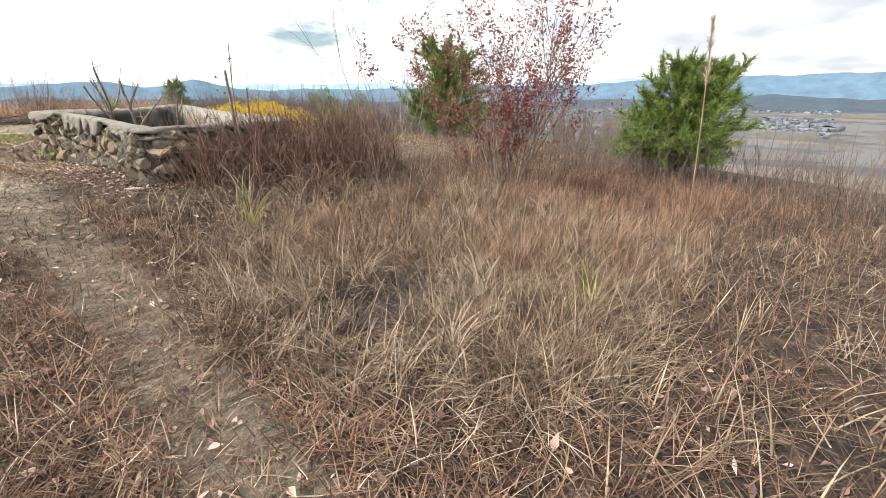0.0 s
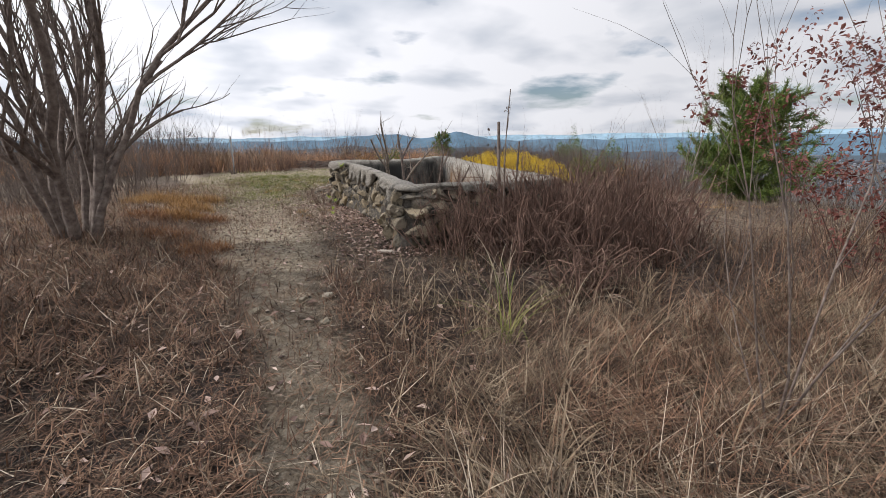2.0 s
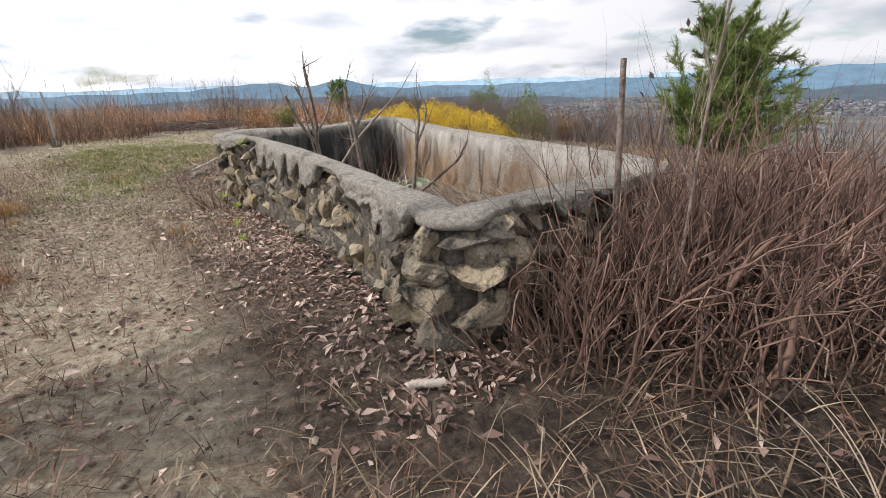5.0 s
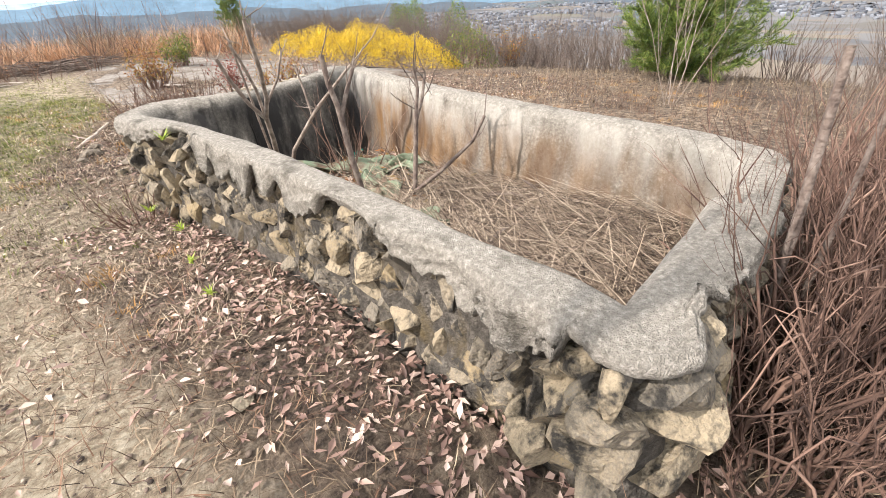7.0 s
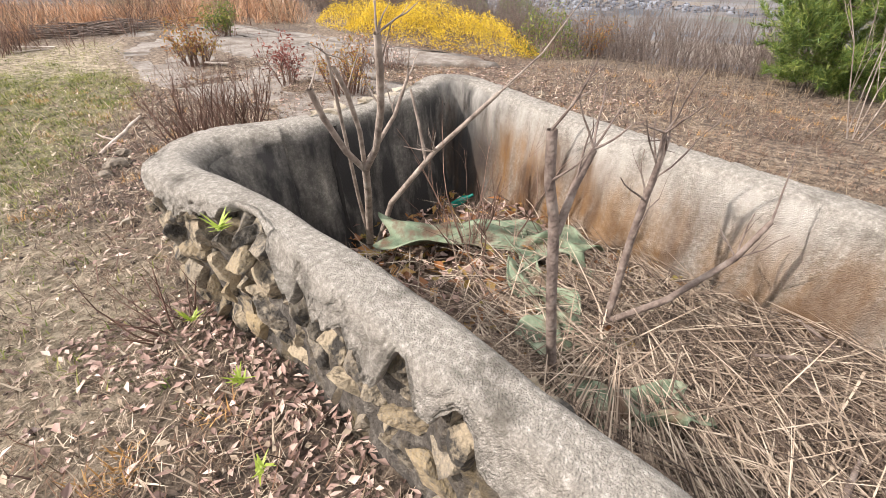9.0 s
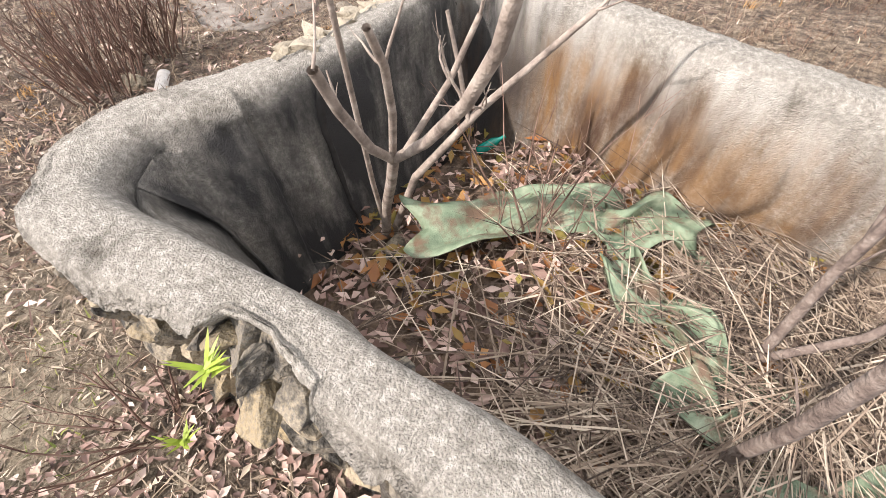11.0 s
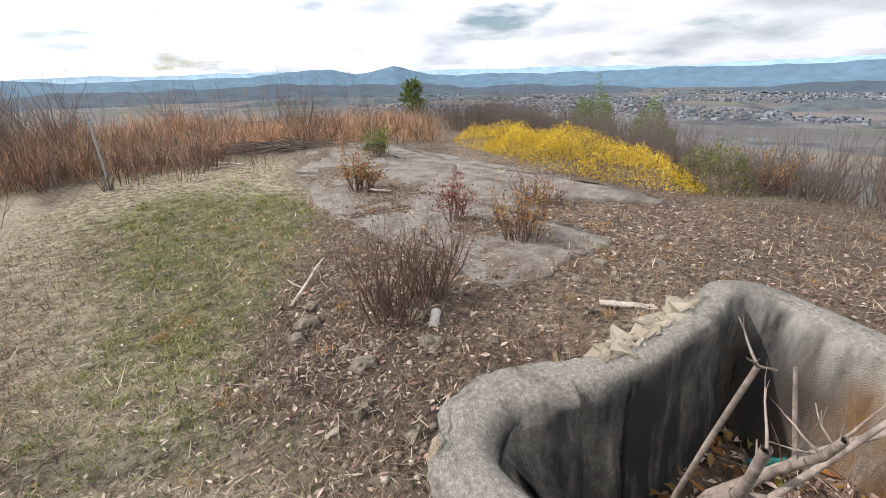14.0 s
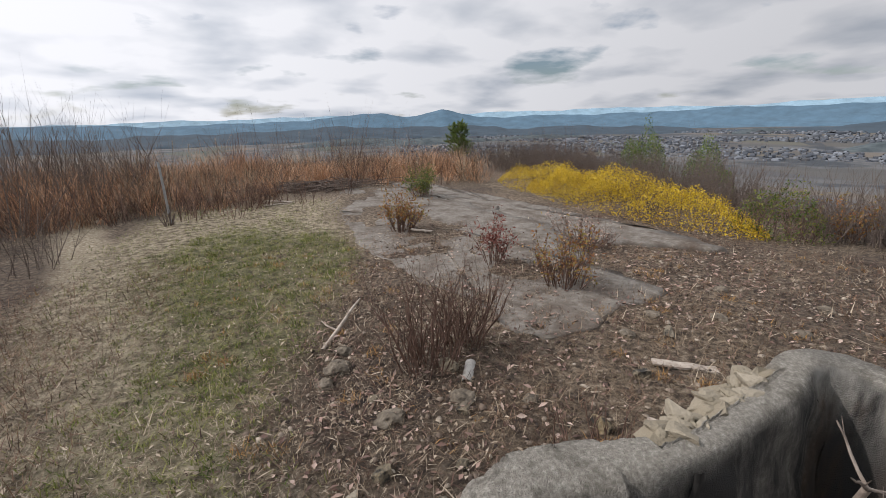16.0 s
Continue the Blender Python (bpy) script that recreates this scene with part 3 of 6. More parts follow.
def basin_shell():
    """Plaster crust: ragged thick outer lip, flat top, inner face down to the floor."""
    c = CENTRE
    i = np.arange(NRING)
    half, lip = crust_half(c), lip_depth(c)
    end = half + .02 + lip
    lump = np.convolve(np.tile(rough_line(9, (.22, .09, .04), (.012, .008, .004)), 3), np.ones(9) / 9, 'same')[NRING:2 * NRING]

    def grain(seed, am):
        return np.convolve(np.tile(rough_line(seed, (.11, .045), (am, am * .6)), 3), np.ones(7) / 7, "same")[NRING:2 * NRING]

    def outer(s, inset=0.0, lump=lump):
        """The outer face at a way s outward from the crest, laid in by inset."""
        top = np.minimum(s, half)
        over = np.clip(s - half, 0, None)
        bend = np.minimum(over, .03)
        drop = np.clip(over - .012, 0, None)
        u = top + .018 * np.sin(bend / .03 * np.pi / 2) + .16 * drop - inset * np.clip(over / .03, 0, 1) + lump * np.clip(over / .06, 0, 1)
        z = .006 - .05 * (top / .1) ** 4 * .12 - drop * .985 - inset * (1 - np.clip(over / .03, 0, 1)) + .5 * lump * (1 - np.clip(over / .03, 0, 1))
        return c - INWARD * u[:, None] + np.stack([0 * u, 0 * u, z], -1)

    rows = [outer(np.maximum(end - .06, .0), .06), outer(end - .012, .045), outer(end - .002, .03), outer(end, .008), outer(end - .006)]
    for f in (.97, .93, .88, .82, .76, .7, .64, .58, .5, .4, .3, .2, .1, .0):
        rows.append(outer((end - .006) * f, lump=grain(300 + len(rows), .016 if f > .5 else .007)))
    for u, zz in [(.25, .006), (.5, .002), (.72, -.008), (.88, -.024), (.98, -.05)]:
        q = c + INWARD * (u * half)[:, None]
        q[:, 2] += zz * (1 + 1.2 * DISH) - .04 * DISH * u + .5 * grain(330 + len(rows), .006)
        rows.append(q)
    first_inner = len(rows) - 2
    for u, zz in [(1.06, -.09), (1.12, -.13), (1.2, -.2), (1.25, -.26), (1.32, -.34), (1.4, -.43), (1.5, -.53), (1.6, -.63), (1.75, -.76), (1.95, -.9), (2.4, -1.05)]:
        wob = .010 * np.sin(i * .052 + zz * 9) + .006 * np.sin(i * .164 + zz * 17) + .5 * grain(340 + len(rows), .008)
        q = c + INWARD * (.097 * u + .9 * (half - .097) + DISH * .22 * smooth(-.02, -.45, zz) + wob)[:, None]
        q[:, 2] = np.maximum(c[:, 2] + zz, -.16)
        rows.append(q)
    V = np.array(rows)
    k = len(rows)
    idx = np.arange(k * NRING).reshape(k, NRING)
    nxt = np.roll(idx, -1, 1)
    return V.reshape(-1, 3), [np.stack([idx[:-1], nxt[:-1], nxt[1:], idx[1:]], -1).reshape(-1, 4)], first_inner


def basin_core():
    """Lumpy earth and mortar behind the stones."""
    c = CENTRE
    z0 = np.minimum(height(c[:, 0], c[:, 1]), .3)
    rows = []
    for k, (u, f) in enumerate([(.03, .95), (-.02, .935), (-.05, .88), (-.062, .8), (-.074, .65), (-.084, .5), (-.095, .35), (-.11, .2), (-.13, .05), (-.16, -.12), (.09, -.12), (.07, .88), (.03, .95)]):
        wob = rough_line(60 + k, (.12, .05), (.018, .010)) * (1 if 1 < k < 10 else .3)
        q = c + INWARD * (u + wob)[:, None]
        q[:, 2] = z0 + (c[:, 2] - .03 - z0) * f
        rows.append(q)
    V = np.array(rows)
    idx = np.arange(len(rows) * NRING).reshape(len(rows), NRING)
    nxt = np.roll(idx, -1, 1)
    return V.reshape(-1, 3), [np.stack([idx[:-1], nxt[:-1], nxt[1:], idx[1:]], -1).reshape(-1, 4)]


def plaster_material():
    """Weathered render: pale and gritty on the rim, dark streaks and rust run down the inner face, its far corner's
    shade painted in.
    """
    m = material("basin_plaster", [(.095, .088, .073), (.27, .25, .213), (.55, .515, .46)], scale=42, bump=1.0, bump_scale=150, detail=12, rough_noise=.82, stain=(.075, .066, .05), stain_scale=4.5, stain_range=(.54, .72))
    t = m.node_tree
    L = t.links.new
    b = t.nodes["Principled BSDF"]
    base = b.inputs["Base Color"].links[0].from_socket
    geo = t.nodes.new("ShaderNodeNewGeometry")
    st = t.nodes.new("ShaderNodeVectorMath")
    st.operation = "MULTIPLY"
    st.inputs[1].default_value = (5, 5, 1.1)
    L(geo.outputs["Position"], st.inputs[0])

    def runs(offset, lo, hi):
        a = t.nodes.new("ShaderNodeVectorMath")
        a.operation = "ADD"
        a.inputs[1].default_value = (offset, offset * 1.7, 0)
        L(st.outputs[0], a.inputs[0])
        n = t.nodes.new("ShaderNodeTexNoise")
        n.inputs["Scale"].default_value, n.inputs["Detail"].default_value, n.inputs["Roughness"].default_value = 1.0, 7, .6
        L(a.outputs[0], n.inputs["Vector"])
        r = t.nodes.new("ShaderNodeMapRange")
        r.inputs[1].default_value, r.inputs[2].default_value = lo, hi
        L(n.outputs["Fac"], r.inputs[0])
        return r.outputs[0]

    def attr(name):
        n = t.nodes.new("ShaderNodeAttribute")
        n.attribute_name = name
        return n.outputs["Fac"]

    def mul(a, c):
        n = t.nodes.new("ShaderNodeMath")
        n.operation = "MULTIPLY"
        n.use_clamp = True
        L(a, n.inputs[0]), L(c, n.inputs[1])
        return n.outputs[0]

    def mix(fac, a, colour):
        n = t.nodes.new("ShaderNodeMix")
        n.data_type = "RGBA"
        n.inputs[7].default_value = (*colour, 1)
        L(fac, n.inputs[0]), L(a, n.inputs[6])
        return n.outputs[2]

    col = mix(mul(attr("rust"), runs(0, .34, .56)), base, (.25, .125, .035))
    col = mix(mul(attr("rust"), runs(9, .40, .60)), col, (.075, .038, .018))
    # near-black for soot stains and for the deep shade of the far corner
    col = mix(mul(attr("soot_shade"), runs(4, .22, .52)), col, (.026, .025, .024))
    col = mix(mul(attr("lime"), runs(14, .40, .72)), col, (.52, .50, .45))
    L(col, b.inputs["Base Color"])
    return m


basin = thing("stone_basin", .9, 2.1, 0, "old rubble stone basin with a cracked plaster rim", "basin")
shell_v, shell_f, first_inner = basin_shell()
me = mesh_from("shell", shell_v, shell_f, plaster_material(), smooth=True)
vv = np.zeros(len(me.vertices) * 3, np.float32)
me.vertices.foreach_get("co", vv)
vv = vv.reshape(-1, 3)
nst = len(CENTRE)
rowi = np.arange(len(vv)) // nst
inside = smooth(first_inner - 1.5, first_inner + 1, rowi)
cx, cy = CENTRE[np.arange(len(vv)) % nst, 0], CENTRE[np.arange(len(vv)) % nst, 1]
down = CENTRE[np.arange(len(vv)) % nst, 2] - vv[:, 2]
far_wall = smooth(1.8, 1.95, cx)
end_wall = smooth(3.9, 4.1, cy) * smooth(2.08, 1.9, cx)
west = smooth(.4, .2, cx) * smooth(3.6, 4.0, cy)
# second mask: sooty end wall, plus painted shade where the far wall meets it
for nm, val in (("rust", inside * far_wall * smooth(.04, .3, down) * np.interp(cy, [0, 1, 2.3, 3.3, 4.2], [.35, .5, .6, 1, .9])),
                ("soot_shade", inside * np.clip(end_wall * smooth(-.02, .12, down) + west * .8 * smooth(.1, .4, down) + far_wall * smooth(3.3, 4.1, cy), 0, 1)
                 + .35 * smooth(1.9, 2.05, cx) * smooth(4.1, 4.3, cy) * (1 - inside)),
                ("lime", inside * np.clip(far_wall * smooth(.5, .05, down) + smooth(.25, .05, cy) * smooth(.25, .5, cx) * smooth(.75, .2, down), 0, 1))):
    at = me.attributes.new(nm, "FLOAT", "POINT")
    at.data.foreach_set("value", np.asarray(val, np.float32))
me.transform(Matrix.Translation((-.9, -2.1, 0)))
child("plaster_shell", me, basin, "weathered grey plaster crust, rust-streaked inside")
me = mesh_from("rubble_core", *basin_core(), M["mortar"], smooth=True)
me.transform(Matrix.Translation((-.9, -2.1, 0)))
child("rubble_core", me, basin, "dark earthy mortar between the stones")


def crack_mesh():
    """A jagged near-black strip, slightly proud of the end wall, for the shade inside its crack."""
    rng = np.random.RandomState(3)
    zs = np.linspace(.0, .93, 15)
    cx_ = .74 - .9 + .03 * np.cumsum(rng.normal(0, .35, 15)) + .05 * (zs - .5)
    w = .012 + .014 * rng.rand(15) * (zs / .93)
    y0 = 4.108 - 2.1 - .27 * np.interp(zs, [0, .25, .5, .75, .93], [.42, .24, .12, .05, .02]) * 1.0
    rows = [np.stack([cx_ + s * w, y0 + dy, zs], -1) for s, dy in ((-1, .012), (-.6, -.004), (.6, -.004), (1, .012))]
    V = np.concatenate(rows)
    i = np.arange(14)
    q = np.concatenate([np.stack([i + 15 * a, i + 1 + 15 * a, i + 1 + 15 * (a + 1), i + 15 * (a + 1)], -1) for a in range(3)])
    return V, [q]


child("crack", mesh_from("crack", *crack_mesh(), M["crack_shade"]), basin, "near-black strip for the shade in the end wall's crack")


def rock_mesh(name, seed, mat, flat=.7, cuts=9):
    """A broken stone: a block cut by random planes, its faces lumpy, brought to a unit box."""
    bm = bmesh.new()
    bmesh.ops.create_icosphere(bm, subdivisions=3, radius=1)
    r = random.Random(seed)
    for _ in range(cuts):
        nrm = Vector((r.gauss(0, 1), r.gauss(0, 1), r.gauss(0, 1))).normalized()
        dist = r.uniform(.34, .62)
        for v in bm.verts:
            over = v.co.dot(nrm) - dist
            if over > 0:
                v.co -= nrm * over * .97
    for v in bm.verts:
        v.co += v.normal * (.07 * noise.noise(v.co * 2.6 + Vector((seed, 0, 0))) + .035 * noise.noise(v.co * 7 + Vector((0, seed, 0))))
    for a in range(3):
        m = max(abs(v.co[a]) for v in bm.verts)
        for v in bm.verts:
            v.co[a] *= (flat if a == 2 else 1) / m
    me = bpy.data.meshes.new(name)
    bm.to_mesh(me)
    bm.free()
    me.materials.append(mat)
    return me


ROCKS = [rock_mesh("stone", s, M["stone"], 1.0) for s in range(14)]
PALE = [rock_mesh("stone", 40 + s, M["pale_stone"], .7 + .05 * s) for s in range(5)]


def lay_stones():
    """Stones in rough courses on the outer face, set back where the crust covers them."""
    rng = random.Random(5)
    step = float(SIDE.mean())
    lip, half = lip_depth(CENTRE), crust_half(CENTRE)
    seen = {i for i in range(NRING) if CENTRE[i, 0] < 1.0 or CENTRE[i, 1] < .2 or (CENTRE[i, 1] > 4.0 and CENTRE[i, 0] < 2.0)}
    courses = 5
    for course in range(courses):
        at = rng.uniform(0, .1)
        while at < NRING * step:
            wide = rng.choice([.11, .14, .18, .22, .27]) * rng.uniform(.9, 1.1) * (1.1 if course < 2 else .9)
            i = int((at + wide / 2) / step) % NRING
            at += wide * .93
            if i not in seen:
                continue
            c = CENTRE[i]
            g = float(height(c[0] - INWARD[i][0] * .25, c[1] - INWARD[i][1] * .25))
            rise = (c[2] - .035 - g) / courses
            tall = rise * rng.uniform(1.15, 1.7)
            z = g + rise * (course + .5 + .35 * math.sin(at * 4.1 + course) + rng.uniform(-.12, .12))
            z = min(z, c[2] - .045 - tall * .5)
            under = z + tall * .3 > c[2] - max(float(lip[i]), 0) - .03
            face = half[i] + (-.006 if under else .028 + .045 * (1 - course / courses)) + rng.uniform(-.012, .016)
            deep = .10
            p = Vector(c) - Vector(INWARD[i]) * (face - deep)
            ob = new("stone", rng.choice(ROCKS))
            ob.parent = basin
            turn = math.degrees(math.atan2(INWARD[i][1], INWARD[i][0])) + 90 + rng.choice([0, 180])
            ob.matrix_basis = pose(p.x - .9, p.y - 2.1, z, rng.uniform(-9, 9), rng.uniform(-18, 18), turn + rng.uniform(-9, 9)) @ Matrix.Diagonal((wide * .54, deep, tall * .54, 1))
    # the big corner stones, and those bared in the broken top
    for k, (x, y, z, a, b_, c_, rz) in enumerate([(.13, -.20, .765, .20, .14, .075, -35), (-.07, -.10, .63, .12, .11, .08, -50), (.13, -.24, .57, .19, .15, .11, -38), (-.08, -.07, .47, .13, .11, .085, -60), (.14, -.26, .38, .17, .16, .13, -40), (.36, -.22, .66, .13, .11, .1, 5), (.38, -.24, .42, .15, .12, .15, 10), (-.10, .10, .33, .14, .11, .1, -80), (.62, -.2, .55, .15, .11, .1, 0), (.85, -.2, .7, .12, .1, .09, 0),
                                                 (-.16, 3.06, .865, .075, .065, .05, 70), (-.18, 3.21, .86, .07, .06, .055, 20), (-.17, 3.33, .875, .06, .055, .045, 60), (-.09, 3.14, .855, .06, .05, .045, 80), (-.22, 3.13, .80, .08, .07, .05, 10)]):
        ob = new("stone", ROCKS[k % 14])
        ob.parent = basin
        ob.matrix_basis = pose(x - .9, y - 2.1, z, rng.uniform(-8, 8), rng.uniform(-8, 8), rz) @ Matrix.Diagonal((a, b_, c_, 1))
    # bare pale rubble on top of the end wall
    for k in range(60):
        s = rng.uniform(.70, 1.74)
        i = int(np.argmin(np.abs(CENTRE[:, 0] - s) + 10 * (CENTRE[:, 1] < 4)))
        c = Vector(CENTRE[i])
        size = rng.uniform(.045, .085)
        p = c - Vector(INWARD[i]) * rng.uniform(-.015, .17)
        ob = new("stone", rng.choice(PALE))
        ob.parent = basin
        ob.matrix_basis = pose(p.x - .9, p.y - 2.1, c.z - .055 + rng.uniform(-.05, .035), rng.uniform(-25, 25), rng.uniform(-25, 25), rng.uniform(0, 360)) @ Matrix.Diagonal((size * 1.35, size, size * .8, 1))


# ---- woody plants ----
def grow(rng, start, direction, length, radius, depth, spread=.55, up=.25, kids=(2, 4), wobble=.12, shrink=.62, segs=5, first=.35):
    """Branches as a list of (points, radii), the trunk first."""
    pts, d = [np.array(start, float)], np.array(direction, float)
    d /= np.linalg.norm(d)
    dirs = [d]
    for s in range(segs):
        d = d + rng.normal(0, wobble, 3) + np.array([0, 0, up * .15])
        d /= np.linalg.norm(d)
        pts.append(pts[-1] + d * length / segs)
        dirs.append(d)
    rad = radius * np.linspace(1, .45 if depth else .25, segs + 1)
    out = [(pts, rad)]
    if depth:
        for k in range(rng.randint(*kids) + 1):
            i = rng.randint(max(1, int(first * segs)), segs + 1)
            side = rng.normal(0, 1, 3)
            side -= dirs[i] * side.dot(dirs[i])
            side /= np.linalg.norm(side) + 1e-9
            nd = dirs[i] + side * spread * rng.uniform(.6, 1.3) + np.array([0, 0, up])
            out += grow(rng, pts[i], nd, length * shrink * rng.uniform(.75, 1.15), rad[i] * .62, depth - 1, spread, up, kids, wobble, shrink, max(3, segs - 1), .25)
    return out


def gz(x, y):
    return float(height(x, y))


def woody(name, x, y, lines, mat, label, category, group="", sides=5, leaf=None, z=None):
    """A bare or leafy woody plant: stems, and leaves where it has them (material, count, length, width)."""
    ob = thing(name, x, y, gz(x, y) if z is None else z, label, category, group)
    groups = lines if isinstance(lines[0], list) else [lines]
    lines = [l for g in groups for l in g]
    for g in groups:
        child("trunk" if category == "tree" else "stem", mesh_from("stem", *(lambda v, f: (v, [f]))(*tubes(g, sides)), mat, smooth=True), ob)
    if leaf:
        m, count, ln, wd, seed = leaf
        rng = np.random.RandomState(seed)
        tips = [p for p, r in lines if r[0] < max(r_[0] for _, r_ in lines) * .6] or [p for p, r in lines]
        pos = np.array([t[rng.randint(len(t) // 2, len(t))] + rng.normal(0, ln * .6, 3) for t in (tips[k] for k in rng.randint(0, len(tips), count))])
        child("leaves", mesh_from("leaves", *leaves(pos, ln * rng.uniform(.6, 1.3, count), wd * rng.uniform(.7, 1.2, count), rng, flat=.7), m), ob)
    return ob


def clump(seed, count, spread, h, radius, lean=.35, depth=1, kids=(1, 3)):
    """A stool of shoots from one root."""
    rng = np.random.RandomState(seed)
    out = []
    for k in range(count):
        a, q = rng.uniform(0, 6.283), rng.uniform(0, 1) ** .6
        s = (np.cos(a) * q * spread, np.sin(a) * q * spread, -.03)
        d = (np.cos(a) * lean * q + rng.normal(0, .12), np.sin(a) * lean * q + rng.normal(0, .12), 1)
        out.append(grow(rng, s, d, h * rng.uniform(.55, 1.1), radius * rng.uniform(.7, 1.25), depth, .5, .3, kids, .11, .55, 4))
    return out


def pine(name, x, y, h, w, seed, label, lean=(0, 0), z=None, per=14):
    """A young pine: trunk, whorls of limbs, needle tufts at every shoot."""
    rng = np.random.RandomState(seed)
    ob = thing(name, x, y, gz(x, y) - .05 if z is None else z, label, "tree")
    trunk = [(np.array([lean[0] * s, lean[1] * s, h * s]) + rng.normal(0, .02, 3) * s, .055 * h / 2.6 * (1 - .85 * s)) for s in np.linspace(0, 1, 9)]
    limbs, tufts = [], []
    for lvl in np.linspace(.08, .97, 14):
        for k in range(rng.randint(5, 8)):
            a = rng.uniform(0, 6.283)
            ln = w * .5 * (1.05 - .75 * max(0, lvl - .25) ** 1.2) * rng.uniform(.7, 1.15) * (.75 if lvl < .2 else 1)
            base = np.array([lean[0] * lvl, lean[1] * lvl, h * lvl * .9])
            g = grow(rng, base, (np.cos(a), np.sin(a), .1 + .35 * lvl), ln * .62, .014, 2, .6, .22, (3, 5), .1, .55, 5)
            limbs.append(g)
            for p, r in g:
                tufts.append((p[-1], p[-1] - p[-2]))
                for i_ in range(1, len(p) - 1):
                    tufts.append((p[i_], p[i_ + 1] - p[i_]))
    child("trunk", mesh_from("trunk", *(lambda v, f: (v, [f]))(*tubes([([p for p, _ in trunk], [r for _, r in trunk])], 8)), M["bark"], smooth=True), ob)
    for g in limbs:
        child("limb", mesh_from("limb", *(lambda v, f: (v, [f]))(*tubes(g, 3)), M["bark"], smooth=True), ob)
    P = np.array([t for t, _ in tufts])
    D = np.array([dv / (np.linalg.norm(dv) + 1e-9) for _, dv in tufts])
    P, D = np.repeat(P, per, 0), np.repeat(D, per, 0)
    n = len(P)
    P = P - D * rng.uniform(0, .12, n)[:, None]
    nd = D * rng.uniform(.3, 1.2, n)[:, None] + rng.normal(0, .55, (n, 3)) + np.array([0, 0, .15])
    nd /= np.linalg.norm(nd, axis=1, keepdims=True)
    ln = rng.uniform(.09, .16, n)[:, None]
    side = np.cross(nd, rng.normal(0, 1, (n, 3)))
    side /= np.linalg.norm(side, axis=1, keepdims=True) + 1e-9
    V = np.stack([P - side * .006, P + side * .006, P + nd * ln], 1)
    child("crown", mesh_from("needles", V.reshape(-1, 3), [np.arange(3 * n).reshape(n, 3)], M["needles"]), ob, "tufts of green needles")
    return ob


def shrub_mound(name, x, y, rx, ry, h, seed, mat, count, leaf_len, label, z=None, stems=60):
    """A low spreading bush: many thin stems, leaves in an uneven heap."""
    rng = np.random.RandomState(seed)
    ob = thing(name, x, y, gz(x, y) if z is None else z, label, "bush")
    a, q = rng.uniform(0, 6.283, count), np.sqrt(rng.uniform(0, 1, count))
    px, py = rx * q * np.cos(a), ry * q * np.sin(a)
    cap = h * (1 - q ** 2.2) ** .7 * (1 + .5 * wave(px, py, seed, 3.0 / max(.4, min(rx, ry)) + 2) + .22 * wave(px, py, seed + 1, 11))
    pz = np.clip(cap, .03, None) * (1 - .55 * rng.uniform(0, 1, count) ** 2)
    base = height(x + px, y + py) - height(x, y)
    pos = np.stack([px, py, pz + base], -1) + rng.normal(0, .03, (count, 3))
    child("leaves", mesh_from("leaves", *leaves(pos, leaf_len * rng.uniform(.6, 1.4, count), leaf_len * .38 * rng.uniform(.7, 1.3, count), rng, flat=.8), mat), ob)
    lines = []
    for k in range(stems):
        a_, q_ = rng.uniform(0, 6.283), math.sqrt(rng.uniform(0, 1)) * .9
        s = np.array([rx * q_ * math.cos(a_), ry * q_ * math.sin(a_), 0.0])
        s[2] = gz(x + s[0], y + s[1]) - gz(x, y) - .03
        lines += grow(rng, s, rng.normal(0, .25, 3) + (0, 0, 1), h * rng.uniform(.6, 1.25) * (1 - .5 * q_ ** 2), .006, 1, .5, .3, (1, 3), .12, .55, 4)
    tagged(child("stem_thicket", mesh_from("stem_thicket", *(lambda v, f: (v, [f]))(*tubes(lines, 3)), M["red_twig"]), ob), kind="stuff")
    return ob


# ---- slabs of old floor ----
def slab(name, corners, top, seed, label):
    """A broken concrete floor: ragged outline, thin edge showing above the soil."""
    rng = np.random.RandomState(seed)
    pts = []
    k = len(corners)
    for i in range(k):
        a, b = np.array(corners[i], float), np.array(corners[(i + 1) % k], float)
        m = max(2, int(np.linalg.norm(b - a) / .25))
        for s in range(m):
            pts.append(a + (b - a) * s / m + rng.normal(0, .05, 2))
    pts = np.array(pts)
    z = height(pts[:, 0], pts[:, 1])
    c = pts.mean(0)
    n = len(pts)
    rows = [np.column_stack([pts, z - .12]), np.column_stack([pts, z + top - .008])]
    for s in (.985, .8, .6, .4, .2):
        q = c + (pts - c) * s
        rows.append(np.column_stack([q, height(q[:, 0], q[:, 1]) * .5 + .5 * z.mean() + top + .01 * wave(q[:, 0], q[:, 1], seed, 3)]))
    V = np.concatenate(rows + [np.array([[*c, z.mean() + top]])])
    idx = np.arange(len(rows) * n).reshape(len(rows), n)
    nxt = np.roll(idx, -1, 1)
    q = np.stack([idx[:-1], nxt[:-1], nxt[1:], idx[1:]], -1).reshape(-1, 4)
    t = np.stack([idx[-1], nxt[-1], np.full(n, len(V) - 1)], -1)
    tagged(new(name, mesh_from(name, V, [q, t], M["slab"], smooth=True)), label, "slab", kind="structure")


